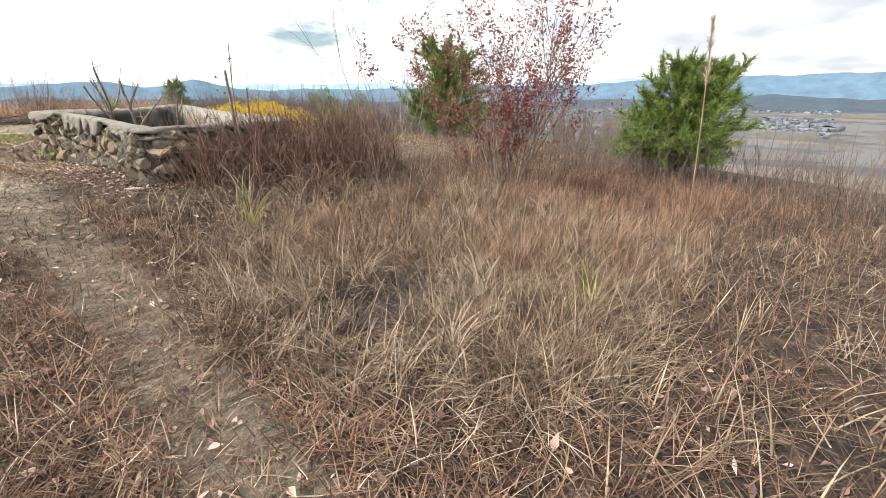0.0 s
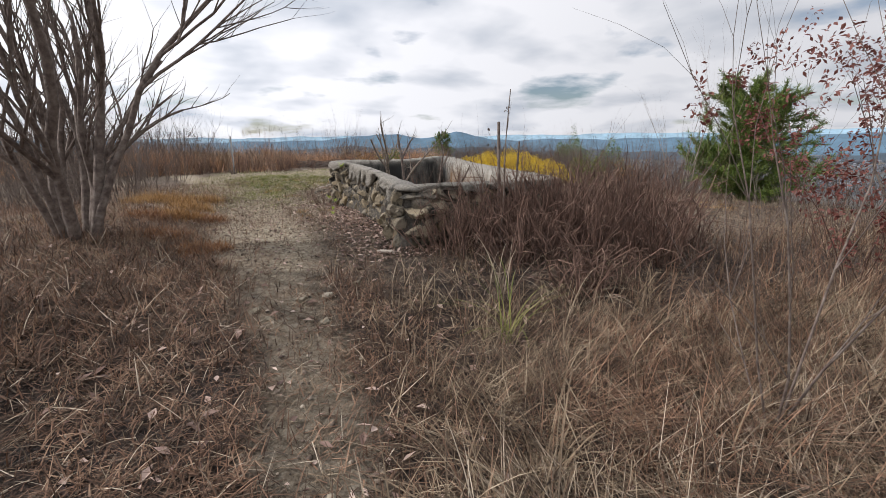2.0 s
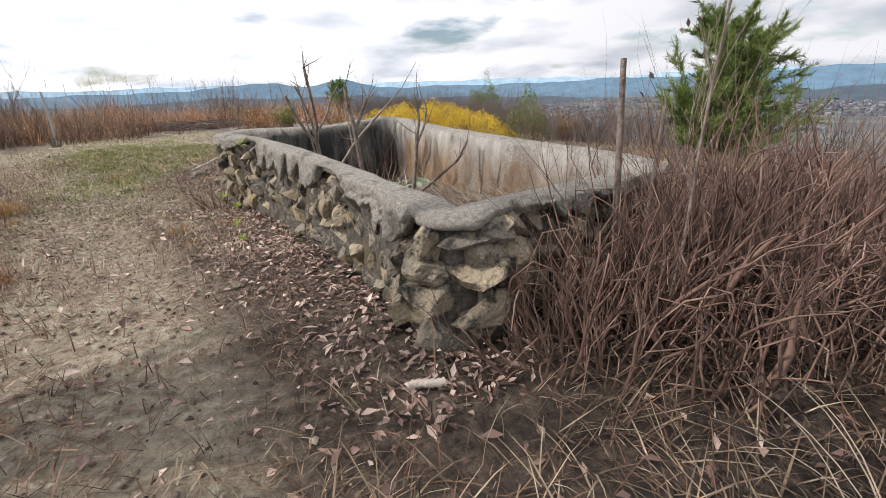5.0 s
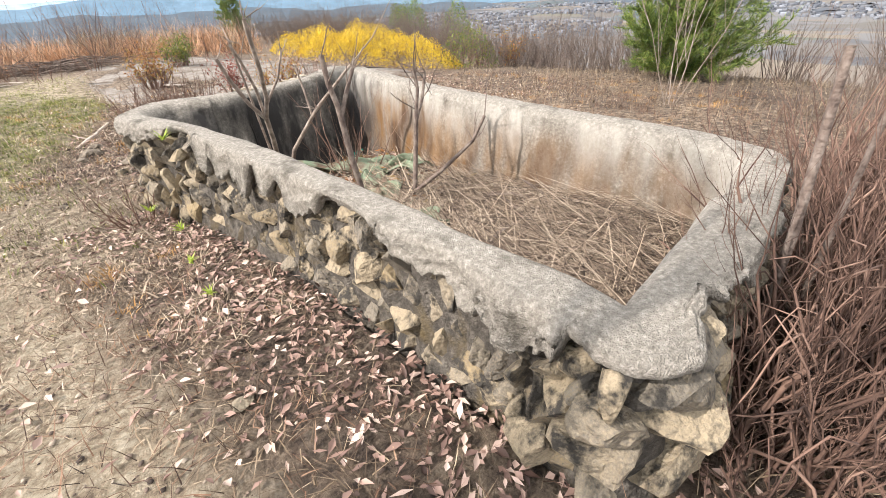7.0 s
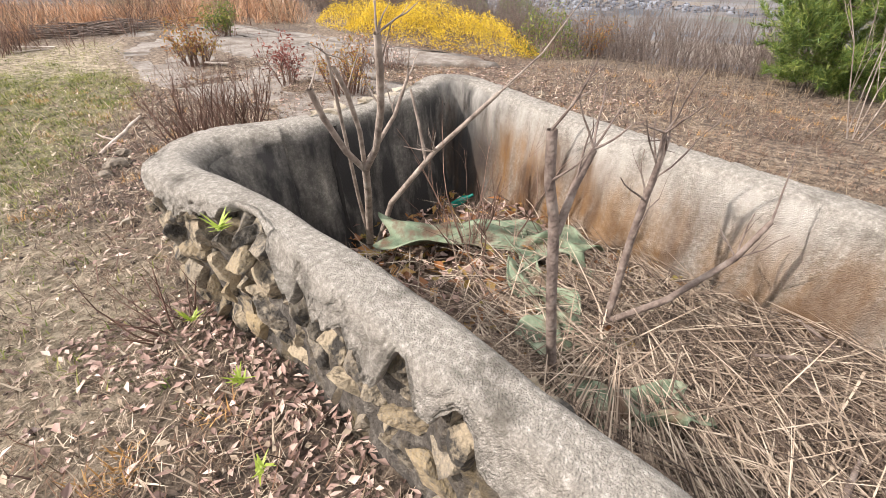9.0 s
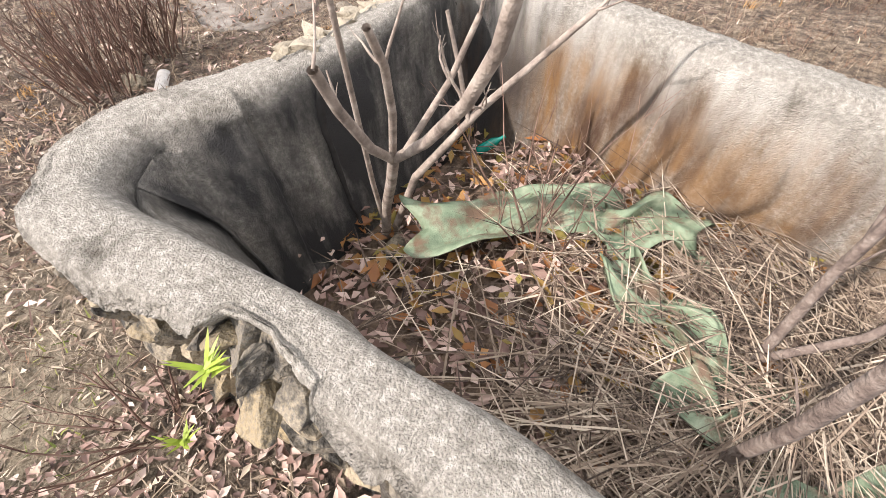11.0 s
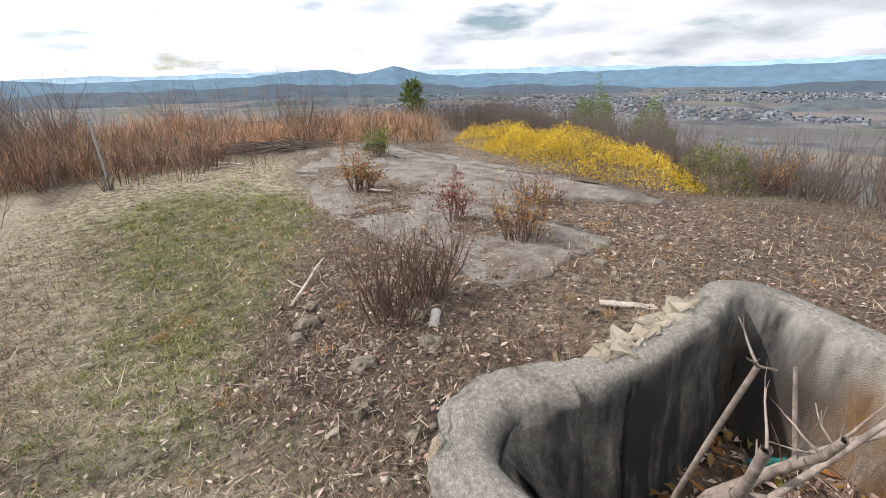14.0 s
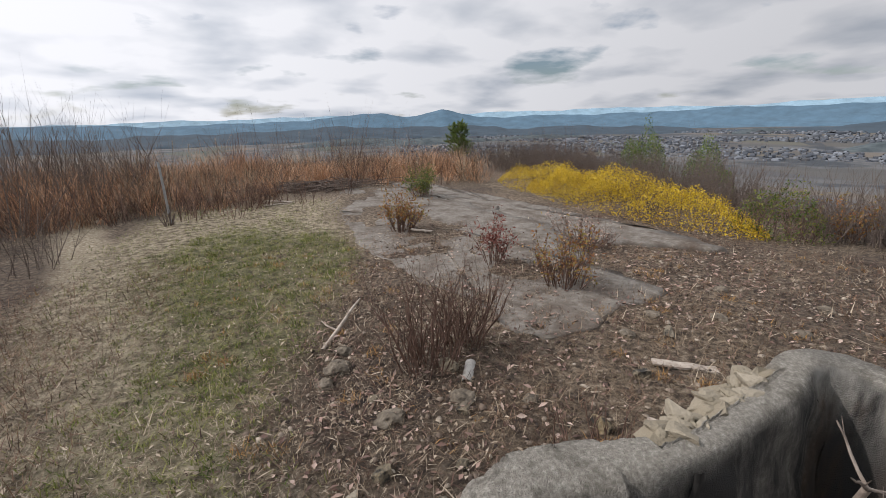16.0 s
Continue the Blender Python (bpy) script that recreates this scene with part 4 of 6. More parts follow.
slab("pavement_2", [(0.80, 16.00), (0.75, 12.50), (0.84, 13.81), (0.64, 11.28), (1.11, 9.10), (1.51, 7.68), (1.53, 6.80), (1.85, 6.53), (3.13, 6.81), (4.14, 7.09), (3.84, 8.24), (4.60, 9.60), (5.00, 10.60), (4.50, 13.50), (3.40, 18.00), (1.60, 18.80)], .022, 2, "worn grey concrete floor with weeds along its edges")
slab("pavement_3", [(5.0, 9.6), (6.9, 8.3), (7.0, 9.2), (6.0, 14.0), (4.6, 19.5), (3.4, 19.0), (4.6, 13.5)], .05, 3, "long strip of old concrete beside the yellow bushes")


# ---- trees and bushes ----
def many_trunks(name, x, y, seed, count, h, r0, label, lean=.5, z=None):
    rng = np.random.RandomState(seed)
    lines = []
    for k in range(count):
        a = 6.283 * k / count + rng.uniform(-.3, .3)
        s = (.12 * np.cos(a), .12 * np.sin(a), -.1)
        d = (np.cos(a) * lean * rng.uniform(.2, 1), np.sin(a) * lean * rng.uniform(.2, 1), 1.3)
        lines.append(grow(rng, s, d, h * rng.uniform(.7, 1.1), r0 * rng.uniform(.6, 1.2), 3, .5, .18, (3, 5), .09, .55, 8, .3))
    return woody(name, x, y, lines, M["bark"], label, "tree", sides=6, z=z)


many_trunks("bare_tree", -3.15, .55, 3, 9, 3.0, .047, "many-stemmed bare dark tree at the path's edge")
many_trunks("bare_tree", -5.3, 6.6, 8, 5, 3.3, .05, "bare grey tree with spreading limbs above the scrub", lean=.35)
many_trunks("bare_tree", -6.6, 5.2, 9, 4, 3.0, .045, "bare grey tree with spreading limbs above the scrub", lean=.35)

pine("pine_tree", 9.6, 3.0, 2.75, 3.4, 4, "young green pine standing in dry grass", z=-.25)
pine("pine_tree", 8.2, -4.2, 1.95, 3.0, 5, "broad young pine beside tall dry grass", z=-.35)
pine("pine_tree", 12.2, 32.7, 2.6, 2.4, 6, "small dark pine alone on the far slope", z=-.4, per=5)

rng0 = np.random.RandomState(77)
red_lines = []
for k in range(9):
    a = rng0.uniform(0, 6.283)
    red_lines.append(grow(rng0, (.1 * np.cos(a), .1 * np.sin(a), -.05), (.35 * np.cos(a), .35 * np.sin(a), 1), rng0.uniform(1.2, 1.9), .016, 2, .5, .25, (3, 6), .07, .55, 6))
woody("red_leaved_sapling", 3.35, -3.1, red_lines, M["bark"], "slender sapling with dry red-brown leaves", "tree", leaf=(M["red_leaf"], 4200, .045, .022, 3), sides=4)
woody("red_leaved_bush", 3.9, -2.5, clump(31, 20, .4, 1.35, .008, .6, 2, (2, 4)), M["red_twig"], "dense bush of dark red autumn leaves", "bush", leaf=(M["red_leaf"], 6000, .05, .025, 4), sides=3)
woody("bare_sapling", .95, -3.4, clump(32, 5, .06, 1.75, .0065, .3, 2, (2, 4)), M["bark"], "thin bare sapling with grey twigs", "sapling", sides=4)
woody("bare_sapling", 6.4, 2.0, clump(33, 6, .08, 2.2, .009, .3, 2, (2, 4)), M["pale_bark"], "thin pale bare sapling in front of a pine", "sapling", sides=4)
woody("dry_bramble", .80, -.78, grow(np.random.RandomState(4), (0, 0, -.05), (.05, -.05, 1), 1.65, .010, 1, .6, .1, (1, 2), .05, .3, 8), M["bark"], "tall dry stem with a few curled leaves on top", "stem", leaf=(M["bark"], 9, .045, .022, 8), sides=5)

# cut stools before the short wall
k_ = 0
for (x, y, n, h) in [(.75, -.62, 14, .75), (1.15, -.85, 18, .85), (1.55, -.65, 18, .9), (1.9, -1.0, 18, .85), (2.3, -.6, 18, .9), (.45, -.75, 8, .5), (2.7, -.2, 14, .85), (1.4, -1.3, 12, .7), (2.2, -1.5, 12, .7), (.55, -.5, 14, .6), (.3, -.6, 10, .45), (.95, -.55, 16, .7), (1.35, -.5, 16, .75), (1.8, -.5, 16, .75), (2.6, -1.0, 16, .9), (3.1, -.6, 14, .8)]:
    k_ += 1
    woody("cut_shrub", x, y, clump(100 + k_, n, .24, h, .0095, 1.0, 2, (2, 4)), M["red_twig"], "cut-back shrub of bare reddish stems by the wall", "shrub", "shrubs before the basin", sides=4)
woody("dead_stake", 1.03, -.33, [([(0, 0, -.1), (.01, .02, .6), (.02, .08, 1.3)], [.022, .02, .016])], M["bark"], "dark dead stake standing by the wall", "stake")
woody("dead_stake", 1.16, -.42, [([(0, 0, -.1), (.02, 0, .5), (.06, .01, 1.1)], [.015, .014, .01])], M["bark"], "dark dead stake standing by the wall", "stake")



def tangle(x, y, seed, count, reach, h, label):
    """A thicket of arching runners and stiff cut stems."""
    rng = np.random.RandomState(seed)
    ob = thing("bramble", x, y, gz(x, y), label, "bramble", "brambles before the basin")
    arcs = []
    for k in range(count):
        a, b = rng.uniform(0, 6.283, 2)
        p0 = np.array([np.cos(a), np.sin(a) * .6, 0]) * reach * rng.uniform(0, .7)
        p1 = p0 + np.array([np.cos(b), np.sin(b) * .6, 0]) * reach * rng.uniform(.4, 1.1)
        s = np.linspace(0, 1, 7)[:, None]
        pts = p0 + (p1 - p0) * s + rng.normal(0, .03, (7, 3))
        pts[:, 2] = h * rng.uniform(.3, 1.1) * np.sin(s[:, 0] * np.pi * rng.uniform(.55, 1.0)) - .03
        arcs.append((pts, np.linspace(1, .4, 7) * rng.uniform(.004, .008)))
    tagged(child("runner_tangle", mesh_from("runners", *(lambda v, f: (v, [f]))(*tubes(arcs, 4)), M["red_twig"]), ob), kind="stuff")
    for k in range(5):
        a = rng.uniform(0, 6.283)
        g = grow(rng, (reach * .4 * np.cos(a), reach * .3 * np.sin(a), -.04), (.5 * np.cos(a), .5 * np.sin(a), 1), h * rng.uniform(.7, 1.15), rng.uniform(.011, .019), 1, .6, .2, (1, 3), .13, .5, 5)
        child("stem", mesh_from("stem", *(lambda v, f: (v, [f]))(*tubes(g, 6)), M["red_twig"], smooth=True), ob)


for k, (x, y, r, h) in enumerate([(.62, -.55, .5, .62), (1.05, -.6, .55, .78), (1.5, -.7, .6, .85), (2.0, -.7, .6, .85), (2.5, -.6, .6, .8), (.9, -1.05, .55, .5), (1.5, -1.25, .6, .6), (2.2, -1.35, .7, .6), (2.9, -.9, .7, .75), (1.2, -1.8, .6, .4)]):
    tangle(x, y, 500 + k, 80, r, h, "tangled dark bramble and bare stems before the wall")

# bushes on the old floor
woody("azalea_bush", 1.72, 11.9, clump(51, 40, .24, .58, .010, .45, 2, (1, 3)), M["red_twig"], "small bush with green and orange leaves on the slab", "bush", "bushes on the slabs", leaf=(M["orange_leaf"], 800, .075, .034, 11), sides=3)
woody("azalea_bush", 3.6, 16.0, clump(52, 36, .3, .62, .010, .45, 2, (1, 3)), M["red_twig"], "small yellowish-green bush beyond the slab", "bush", "bushes on the slabs", leaf=(M["green_leaf"], 1000, .085, .038, 12), sides=3)
woody("red_shoot_bush", 2.42, 9.05, clump(53, 20, .14, .6, .009, .4, 1, (1, 3)), M["red_twig"], "little bush of bright red leaves in soil", "bush", "bushes on the slabs", leaf=(M["red_leaf"], 420, .07, .032, 13), sides=3)
woody("azalea_bush", 2.92, 7.8, clump(54, 46, .24, .6, .009, .4, 2, (1, 3)), M["red_twig"], "low twiggy bush with orange-brown leaves", "bush", "bushes on the slabs", leaf=(M["orange_leaf"], 700, .06, .026, 14), sides=3)
woody("twiggy_bush", 4.7, 9.6, clump(55, 46, .45, .5, .008, .5, 2, (1, 3)), M["red_twig"], "spreading bare bush on the old concrete", "bush", "bushes on the slabs", leaf=(M["litter"], 400, .06, .025, 15), sides=3)
woody("twiggy_bush", .42, 6.65, clump(56, 52, .3, .78, .0095, .4, 2, (1, 3)), M["red_twig"], "bare brown bush beside the basin's end", "bush", "bushes on the slabs", sides=3)
woody("twiggy_bush", .95, 6.9, clump(57, 36, .22, .75, .009, .4, 2, (1, 3)), M["red_twig"], "bare brown bush beside the basin's end", "bush", "bushes on the slabs", sides=3)
woody("twiggy_bush", -.55, 3.75, clump(58, 14, .12, .42, .006, .8, 1, (1, 3)), M["red_twig"], "small cut stool of brown twigs at the wall's foot", "bush", sides=3)
woody("twiggy_bush", .95, 4.75, clump(59, 40, .34, .36, .008, .3, 1, (1, 2)), M["red_twig"], "row of short brown shoots behind the end wall", "bush", sides=3)
woody("red_fern", 10.6, 8.2, clump(60, 14, .2, .7, .008, .7, 2, (2, 3)), M["red_twig"], "rust-red dead fern at the slope's edge", "fern", leaf=(M["orange_leaf"], 600, .09, .035, 16), sides=3)

shrub_mound("yellow_bush", 8.6, 12.9, 1.4, 4.3, .95, 61, M["yellow_leaf"], 20000, .058, "broad spreading bush of bright yellow autumn leaves", stems=160)
shrub_mound("yellow_bush", 9.2, 16.6, 1.8, 3.2, .75, 62, M["yellow_leaf"], 11000, .058, "broad spreading bush of bright yellow autumn leaves", stems=90)
shrub_mound("green_bush", 9.4, 8.9, .9, .9, 1.0, 63, M["green_leaf"], 1500, .075, "yellow-green bush at the end of the yellow row", stems=110)
shrub_mound("dark_green_bush", 16.5, 19.5, 1.2, 1.2, 2.2, 64, M["needles"], 4200, .10, "rounded dark green bush on the slope", z=-0.71)
shrub_mound("dark_green_bush", 17.5, 16.7, 1.1, 1.1, 1.9, 65, M["needles"], 3200, .10, "rounded dark green bush on the slope", z=-1.04)
woody("bare_bush", 15.6, 24.3, clump(66, 40, .9, 2.2, .011, .7, 2, (2, 4)), M["red_twig"], "wide dark red-brown leafless bush on the slope", "bush", sides=3, z=-0.88)


def cut_tree(name, x, y, z, branches, label, mat="pale_bark"):
    ob = thing(name, x, y, z, label, "shrub")
    for nm, lines in branches:
        child(nm, mesh_from(nm, *(lambda v, f: (v, [f]))(*tubes(lines, 7)), M[mat], smooth=True), ob)
    return ob


def twigs_on(lines, seed, count, ln):
    rng = np.random.RandomState(seed)
    out = []
    for k in range(count):
        p, r = lines[rng.randint(len(lines))]
        i = rng.randint(len(p) // 2, len(p))
        out.append(grow(rng, p[i], rng.normal(0, .6, 3) + (0, 0, .9), ln * rng.uniform(.5, 1.2), .005, 1, .5, .2, (0, 2), .12, .5, 4))
    return out


big = [([(0, 0, -.1), (-.03, -.1, .3), (-.09, -.24, .58), (-.15, -.35, .80)], [.036, .034, .032, .030]),
       ([(-.15, -.35, .80), (-.30, -.42, .98), (-.42, -.47, 1.2), (-.48, -.50, 1.35)], [.024, .023, .021, .020]),
       ([(-.15, -.35, .80), (-.20, -.58, 1.02), (-.29, -.80, 1.28), (-.36, -.93, 1.48), (-.39, -.98, 1.62)], [.026, .025, .023, .021, .019]),
       ([(-.14, -.33, .76), (-.22, -.46, 1.08), (-.33, -.58, 1.32), (-.40, -.62, 1.45)], [.02, .018, .016, .014]),
       ([(-.18, -.46, .92), (-.05, -.55, 1.15), (.0, -.62, 1.35)], [.017, .014, .011]),
       ([(.04, -.02, -.05), (.14, -.15, .40), (.34, -.40, .80), (.61, -.69, 1.18)], [.030, .027, .023, .016]),
       ([(.61, -.69, 1.18), (.78, -.85, 1.40), (.92, -.98, 1.68)], [.009, .007, .003]),
       ([(-.02, -.04, .15), (-0.10, -0.12, 0.51), (-0.20, -0.24, 1.02), (-0.29, -0.35, 1.46)], [.018, .016, .014, .012]),
       ([(.30, -.36, .74), (.30, -.30, .98), (.28, -.26, 1.18)], [.015, .013, .010])]
big = [(p, [.78 * r for r in rad]) for p, rad in big]
cut_tree("cut_tree", .81, 3.90, .02, [("trunk", big[:1])] + [("branch", [l]) for l in big[1:]] + [("twig", g) for g in twigs_on(big[1:], 5, 22, .17)], "leafless cut-back tree growing inside the basin")
s2 = [([(0, 0, -.08), (-.05, .0, .25), (-.11, .02, .65), (-.13, .05, 1.0)], [.024, .023, .021, .020]),
      ([(-.13, .05, 1.0), (-.16, .07, 1.15), (-.17, .08, 1.32)], [.019, .018, .017]),
      ([(-.12, .04, .95), (-.04, .05, 1.1), (.02, .04, 1.22)], [.016, .014, .013])]
cut_tree("cut_tree", .70, 2.10, .12, [("trunk", s2[:1])] + [("branch", [l]) for l in s2[1:]] + [("twig", g) for g in twigs_on(s2, 6, 8, .2)], "forked dead sapling stump inside the basin", "bark")
s3 = [([(0, 0, -.08), (.10, .0, .3), (.16, .02, .62), (.19, .02, .85)], [.022, .02, .018, .017]),
      ([(.19, .02, .85), (.22, .02, 1.0), (.20, .02, 1.15)], [.014, .012, .01]),
      ([(.17, .02, .75), (.28, .04, .92), (.33, .05, 1.1)], [.014, .012, .01]),
      ([(.05, .0, .2), (.2, -.2, .4), (.42, -.35, .62), (.5, -.4, .8)], [.018, .016, .014, .012])]
cut_tree("cut_tree", 1.05, 2.12, .12, [("trunk", s3[:1])] + [("branch", [l]) for l in s3[1:]] + [("twig", g) for g in twigs_on(s3, 7, 16, .28)], "small many-twigged stump inside the basin", "bark")
cut_tree("cut_tree", 1.2, 3.2, -.05, [("branch", g) for g in clump(71, 12, .2, .7, .008, .5, 2, (1, 3))], "thin reddish shoots inside the basin", "red_twig")


# ---- grass ----
def grass(name, label, mat, n, box, weight, length, width, lean, droop, seed, lift=0.0, segs=3, category="grass", wild=.85, scatter=.4, vary=.3, per=0, spread=.04):
    """Blades strewn over a box of ground where weight() lets them stand."""
    rng = np.random.RandomState(seed)
    x, y = rng.uniform(box[0], box[2], n), rng.uniform(box[1], box[3], n)
    if per:
        k = rng.randint(0, n // per, n)
        x, y = x[k] + rng.normal(0, spread, n), y[k] + rng.normal(0, spread, n)
    keep = rng.uniform(0, 1, n) < weight(x, y)
    d, ins = rim_distance(x, y)
    keep &= (~ins) & (d > .2)
    x, y = x[keep], y[keep]
    n = len(x)
    tuft = np.clip(.5 + .5 * wave(x, y, seed + 1, 4.5), 0, 1)
    base = np.stack([x, y, height(x, y) - .015 + lift * rng.uniform(0, 1, n)], -1)
    az = rng.uniform(0, 6.283, n) * wild + 4.0 * wave(x, y, seed + 2, 2.6)
    big = np.clip(1 + vary * wave(x, y, seed + 5, .8), .3, 2)
    ln = big * length[0] + big * (length[1] - length[0]) * (.45 * rng.uniform(0, 1, n) ** 1.5 + .55 * tuft * rng.uniform(.3, 1, n))
    V, F = blades(base, az, np.clip(rng.normal(lean, scatter, n), 0, 1.55), ln, width * rng.uniform(.6, 1.4, n), rng.normal(droop, .35, n), segs)
    return tagged(new(name, mesh_from(name, V, F, M[mat])), label, category, kind="stuff")


NEST = (0.01, -4.12)


def field(x, y):
    edge = .35 * wave(x, y, 41, 2.0)
    fx = np.interp(y, [-9, -6, -3, -1, 0], [-1.2, -.7, -.75, -.75, -.6])
    w = smooth(fx - .25, fx + .45, x + edge) * smooth(-.15, -.75, y + .25 * edge) * smooth(9.5, 6, x)
    hollow = np.exp(-(((x - 0.01) / .38) ** 2 + ((y + 4.12) / .28) ** 2))
    return w * (1 - hollow)


def burnt_heap():
    """A low ring of charred stalks round the hollow in the grass."""
    rng = np.random.RandomState(31)
    n = 2600
    a, q = rng.uniform(0, 6.283, n), rng.normal(.24, .11, n)
    x, y = NEST[0] + 1.25 * q * np.cos(a), NEST[1] + .8 * q * np.sin(a)
    base = np.stack([x, y, height(x, y) + rng.uniform(-.01, .06, n)], -1)
    V, F = blades(base, a + rng.normal(1.4, .8, n), np.clip(rng.normal(1.1, .35, n), 0, 1.6), rng.uniform(.06, .24, n), rng.uniform(.004, .009, n), rng.normal(.4, .3, n), 3)
    tagged(new("charred_grass", mesh_from("charred_grass", V, F, material("char", [(.012, .010, .010), (.035, .030, .028), (.12, .10, .085)], island=.7, bump=0))), "dark charred stalks round a hollow in the grass", "grass", kind="stuff")


burnt_heap()


def by_wall(x, y):
    d, ins = rim_distance(x, y)
    return np.where(ins, 0, smooth(1.15, .3, d + .35 * wave(x, y, 91, 2.5))) * (x < .3)


near_w = lambda x, y: field(x, y) * (.30 + .70 * smooth(3.5, 1.0, np.hypot(x - .2, y + 4)))
grass("long_dry_grass", "tangled long straw-coloured dry grass", "straw", 125000, (-1.6, -9, 9, -.3), lambda x, y: near_w(x, y) * np.clip(.5 + .9 * wave(x, y, 43, 1.7), .12, 1), (.15, .62), .0075, 1.0, .75, 201, per=16, spread=.06)
grass("russet_grass", "reddish-brown dry grass bent over by wind", "russet_grass", 105000, (-1.6, -9, 9, -.3), lambda x, y: near_w(x, y) * np.clip(.6 - .8 * wave(x, y, 43, 1.7), .2, 1), (.12, .55), .0055, .95, .7, 202, per=14, spread=.07)
grass("tall_grass_stems", "thin upright dry grass stems", "russet_grass", 7000, (.5, -7, 9, -.5), lambda x, y: field(x, y) * smooth(.5, 3, x), (.3, .8), .005, .4, .5, 203)



def swaths(seed, count, box, mat, label, per=110, ln=(.2, .5)):
    """Long dry grass beaten down in swaths, each bent one way over its own root."""
    rng = np.random.RandomState(seed)
    cx, cy = rng.uniform(box[0], box[2], count), rng.uniform(box[1], box[3], count)
    ok = (rng.uniform(0, 1, count) < field(cx, cy)) & (np.hypot(cx - NEST[0], cy - NEST[1]) > .55)
    cx, cy = cx[ok], cy[ok]
    way = rng.uniform(-1.2, 1.8, len(cx)) + 3.14 * (rng.uniform(0, 1, len(cx)) < .3)
    k = np.repeat(np.arange(len(cx)), per)
    n = len(k)
    x, y = cx[k] + rng.normal(0, .14, n), cy[k] + rng.normal(0, .14, n)
    base = np.stack([x, y, height(x, y) - .01], -1)
    V, F = blades(base, way[k] + rng.normal(0, .75, n), np.clip(rng.normal(.95, .3, n), 0, 1.4), rng.uniform(ln[0], ln[1], n) * rng.uniform(.6, 1.15, len(cx))[k], rng.uniform(.003, .0075, n), rng.normal(.6, .3, n), 4)
    tagged(new("beaten_grass", mesh_from("beaten_grass", V, F, M[mat])), label, "grass", kind="stuff")


swaths(21, 190, (-.9, -5.6, 3.6, -2.4), "straw", "long straw-coloured grass beaten down in swaths")
swaths(22, 60, (-.5, -5.6, 3.0, -3.2), "pale_straw", "bleached long grass beaten down in swaths", per=60)
swaths(23, 200, (.2, -5.5, 6.5, -2.4), "fox_grass", "fox-red long grass beaten down in swaths", ln=(.22, .6))
side = lambda x, y: (1 - .6 * path_weight(x, y)) * (1 - .72 * lawn_weight(x, y)) * (1 - .75 * field(x, y)) * (1 - .7 * by_wall(x, y))
grass("dry_litter", "flattened dry stalks and litter on the soil", "straw", 120000, (-4.5, -7, 4.5, 9), side, (.04, .22), .0045, 1.1, .4, 204, per=9, spread=.05, lift=.035, segs=2, category="litter", wild=1.0)
near_path = lambda x, y: smooth(5.2, 2.4, np.hypot(x + 1.9, y + 2.3)) * (1 - smooth(-1.6, -1.1, x) * smooth(-1.3, -.5, y)) * (1 - .88 * np.clip(path_weight(x, y) * 1.8, 0, 1)) * (1 - field(x, y))
grass("matted_litter", "matted reddish dead grass and fern litter", "russet_grass", 150000, (-5.5, -7.0, .5, 2.2), near_path, (.05, .3), .006, 1.1, .45, 208, per=10, spread=.06, lift=.05, segs=2, category="litter", wild=1.0)
grass("matted_straw", "matted grey straw beside the path", "pale_straw", 9000, (-5.5, -7.5, .5, 1.2), near_path, (.08, .4), .0055, 1.2, .45, 209, lift=.06, segs=3, category="litter", wild=1.0)
grass("brown_litter", "brown broken stalks and litter on the soil", "russet_grass", 115000, (-4.5, -7, 8.5, 12), side, (.04, .2), .005, 1.1, .4, 205, per=9, spread=.05, lift=.03, segs=2, category="litter")
grass("lawn_grass", "short yellow-green winter grass", "green_grass", 150000, (-4.8, 4, 1.6, 18.5), lambda x, y: lawn_weight(x, y) * (.15 + .85 * green_weight(x, y)), (.04, .14), .010, .8, .6, 206, per=20, spread=.045, segs=2, wild=1.0)
grass("lawn_straw", "loose pale straw lying over the thin grass", "pale_straw", 130000, (-4.5, 1.6, .4, 12), lambda x, y: (.2 + .8 * smooth(10, 5, y)) * np.clip(.55 + .6 * wave(x, y, 57, 1.5), 0, 1), (.03, .16), .0045, 1.1, .4, 210, per=12, spread=.045, lift=.03, segs=2, category="litter", wild=1.0)
clearing = lambda x, y: np.clip(.55 + .6 * wave(x, y, 58, 1.3), .1, 1) * (1 - .7 * path_weight(x, y))
grass("scattered_stalks", "pale broken stalks strewn over the clearing", "pale_straw", 16000, (-4, 2.5, 9, 12), clearing, (.06, .26), .011, 1.38, .2, 211, lift=.03, segs=2, category="litter", wild=1.0, per=5, spread=.12)
grass("dark_twigs", "dark broken twigs strewn over the clearing", "red_twig", 15000, (-4, 2.5, 9, 12), clearing, (.05, .24), .010, 1.3, .3, 212, lift=.03, segs=2, category="litter", wild=1.0, per=6, spread=.1)
grass("lawn_tufts", "tufts of yellow-green winter grass", "green_grass", 60000, (-4.8, 1.5, 1.4, 17), lambda x, y: lawn_weight(x, y) * (.1 + .9 * green_weight(x, y)), (.05, .15), .011, .7, .8, 213, per=60, spread=.05, segs=2, wild=1.0)
grass("dry_tufts", "tufts of bleached dry grass in the clearing", "gold_grass", 26000, (-4.5, 1.0, 8.5, 11), lambda x, y: np.clip(.3 + .7 * wave(x, y, 59, 1.9), 0, 1) * (1 - path_weight(x, y)), (.05, .16), .009, .7, .8, 214, per=90, spread=.05, segs=2, wild=1.0)
left = lambda x, y: smooth(-2.1, -2.8, x + .3 * wave(x, y, 61, 2)) * smooth(12, 9, y)
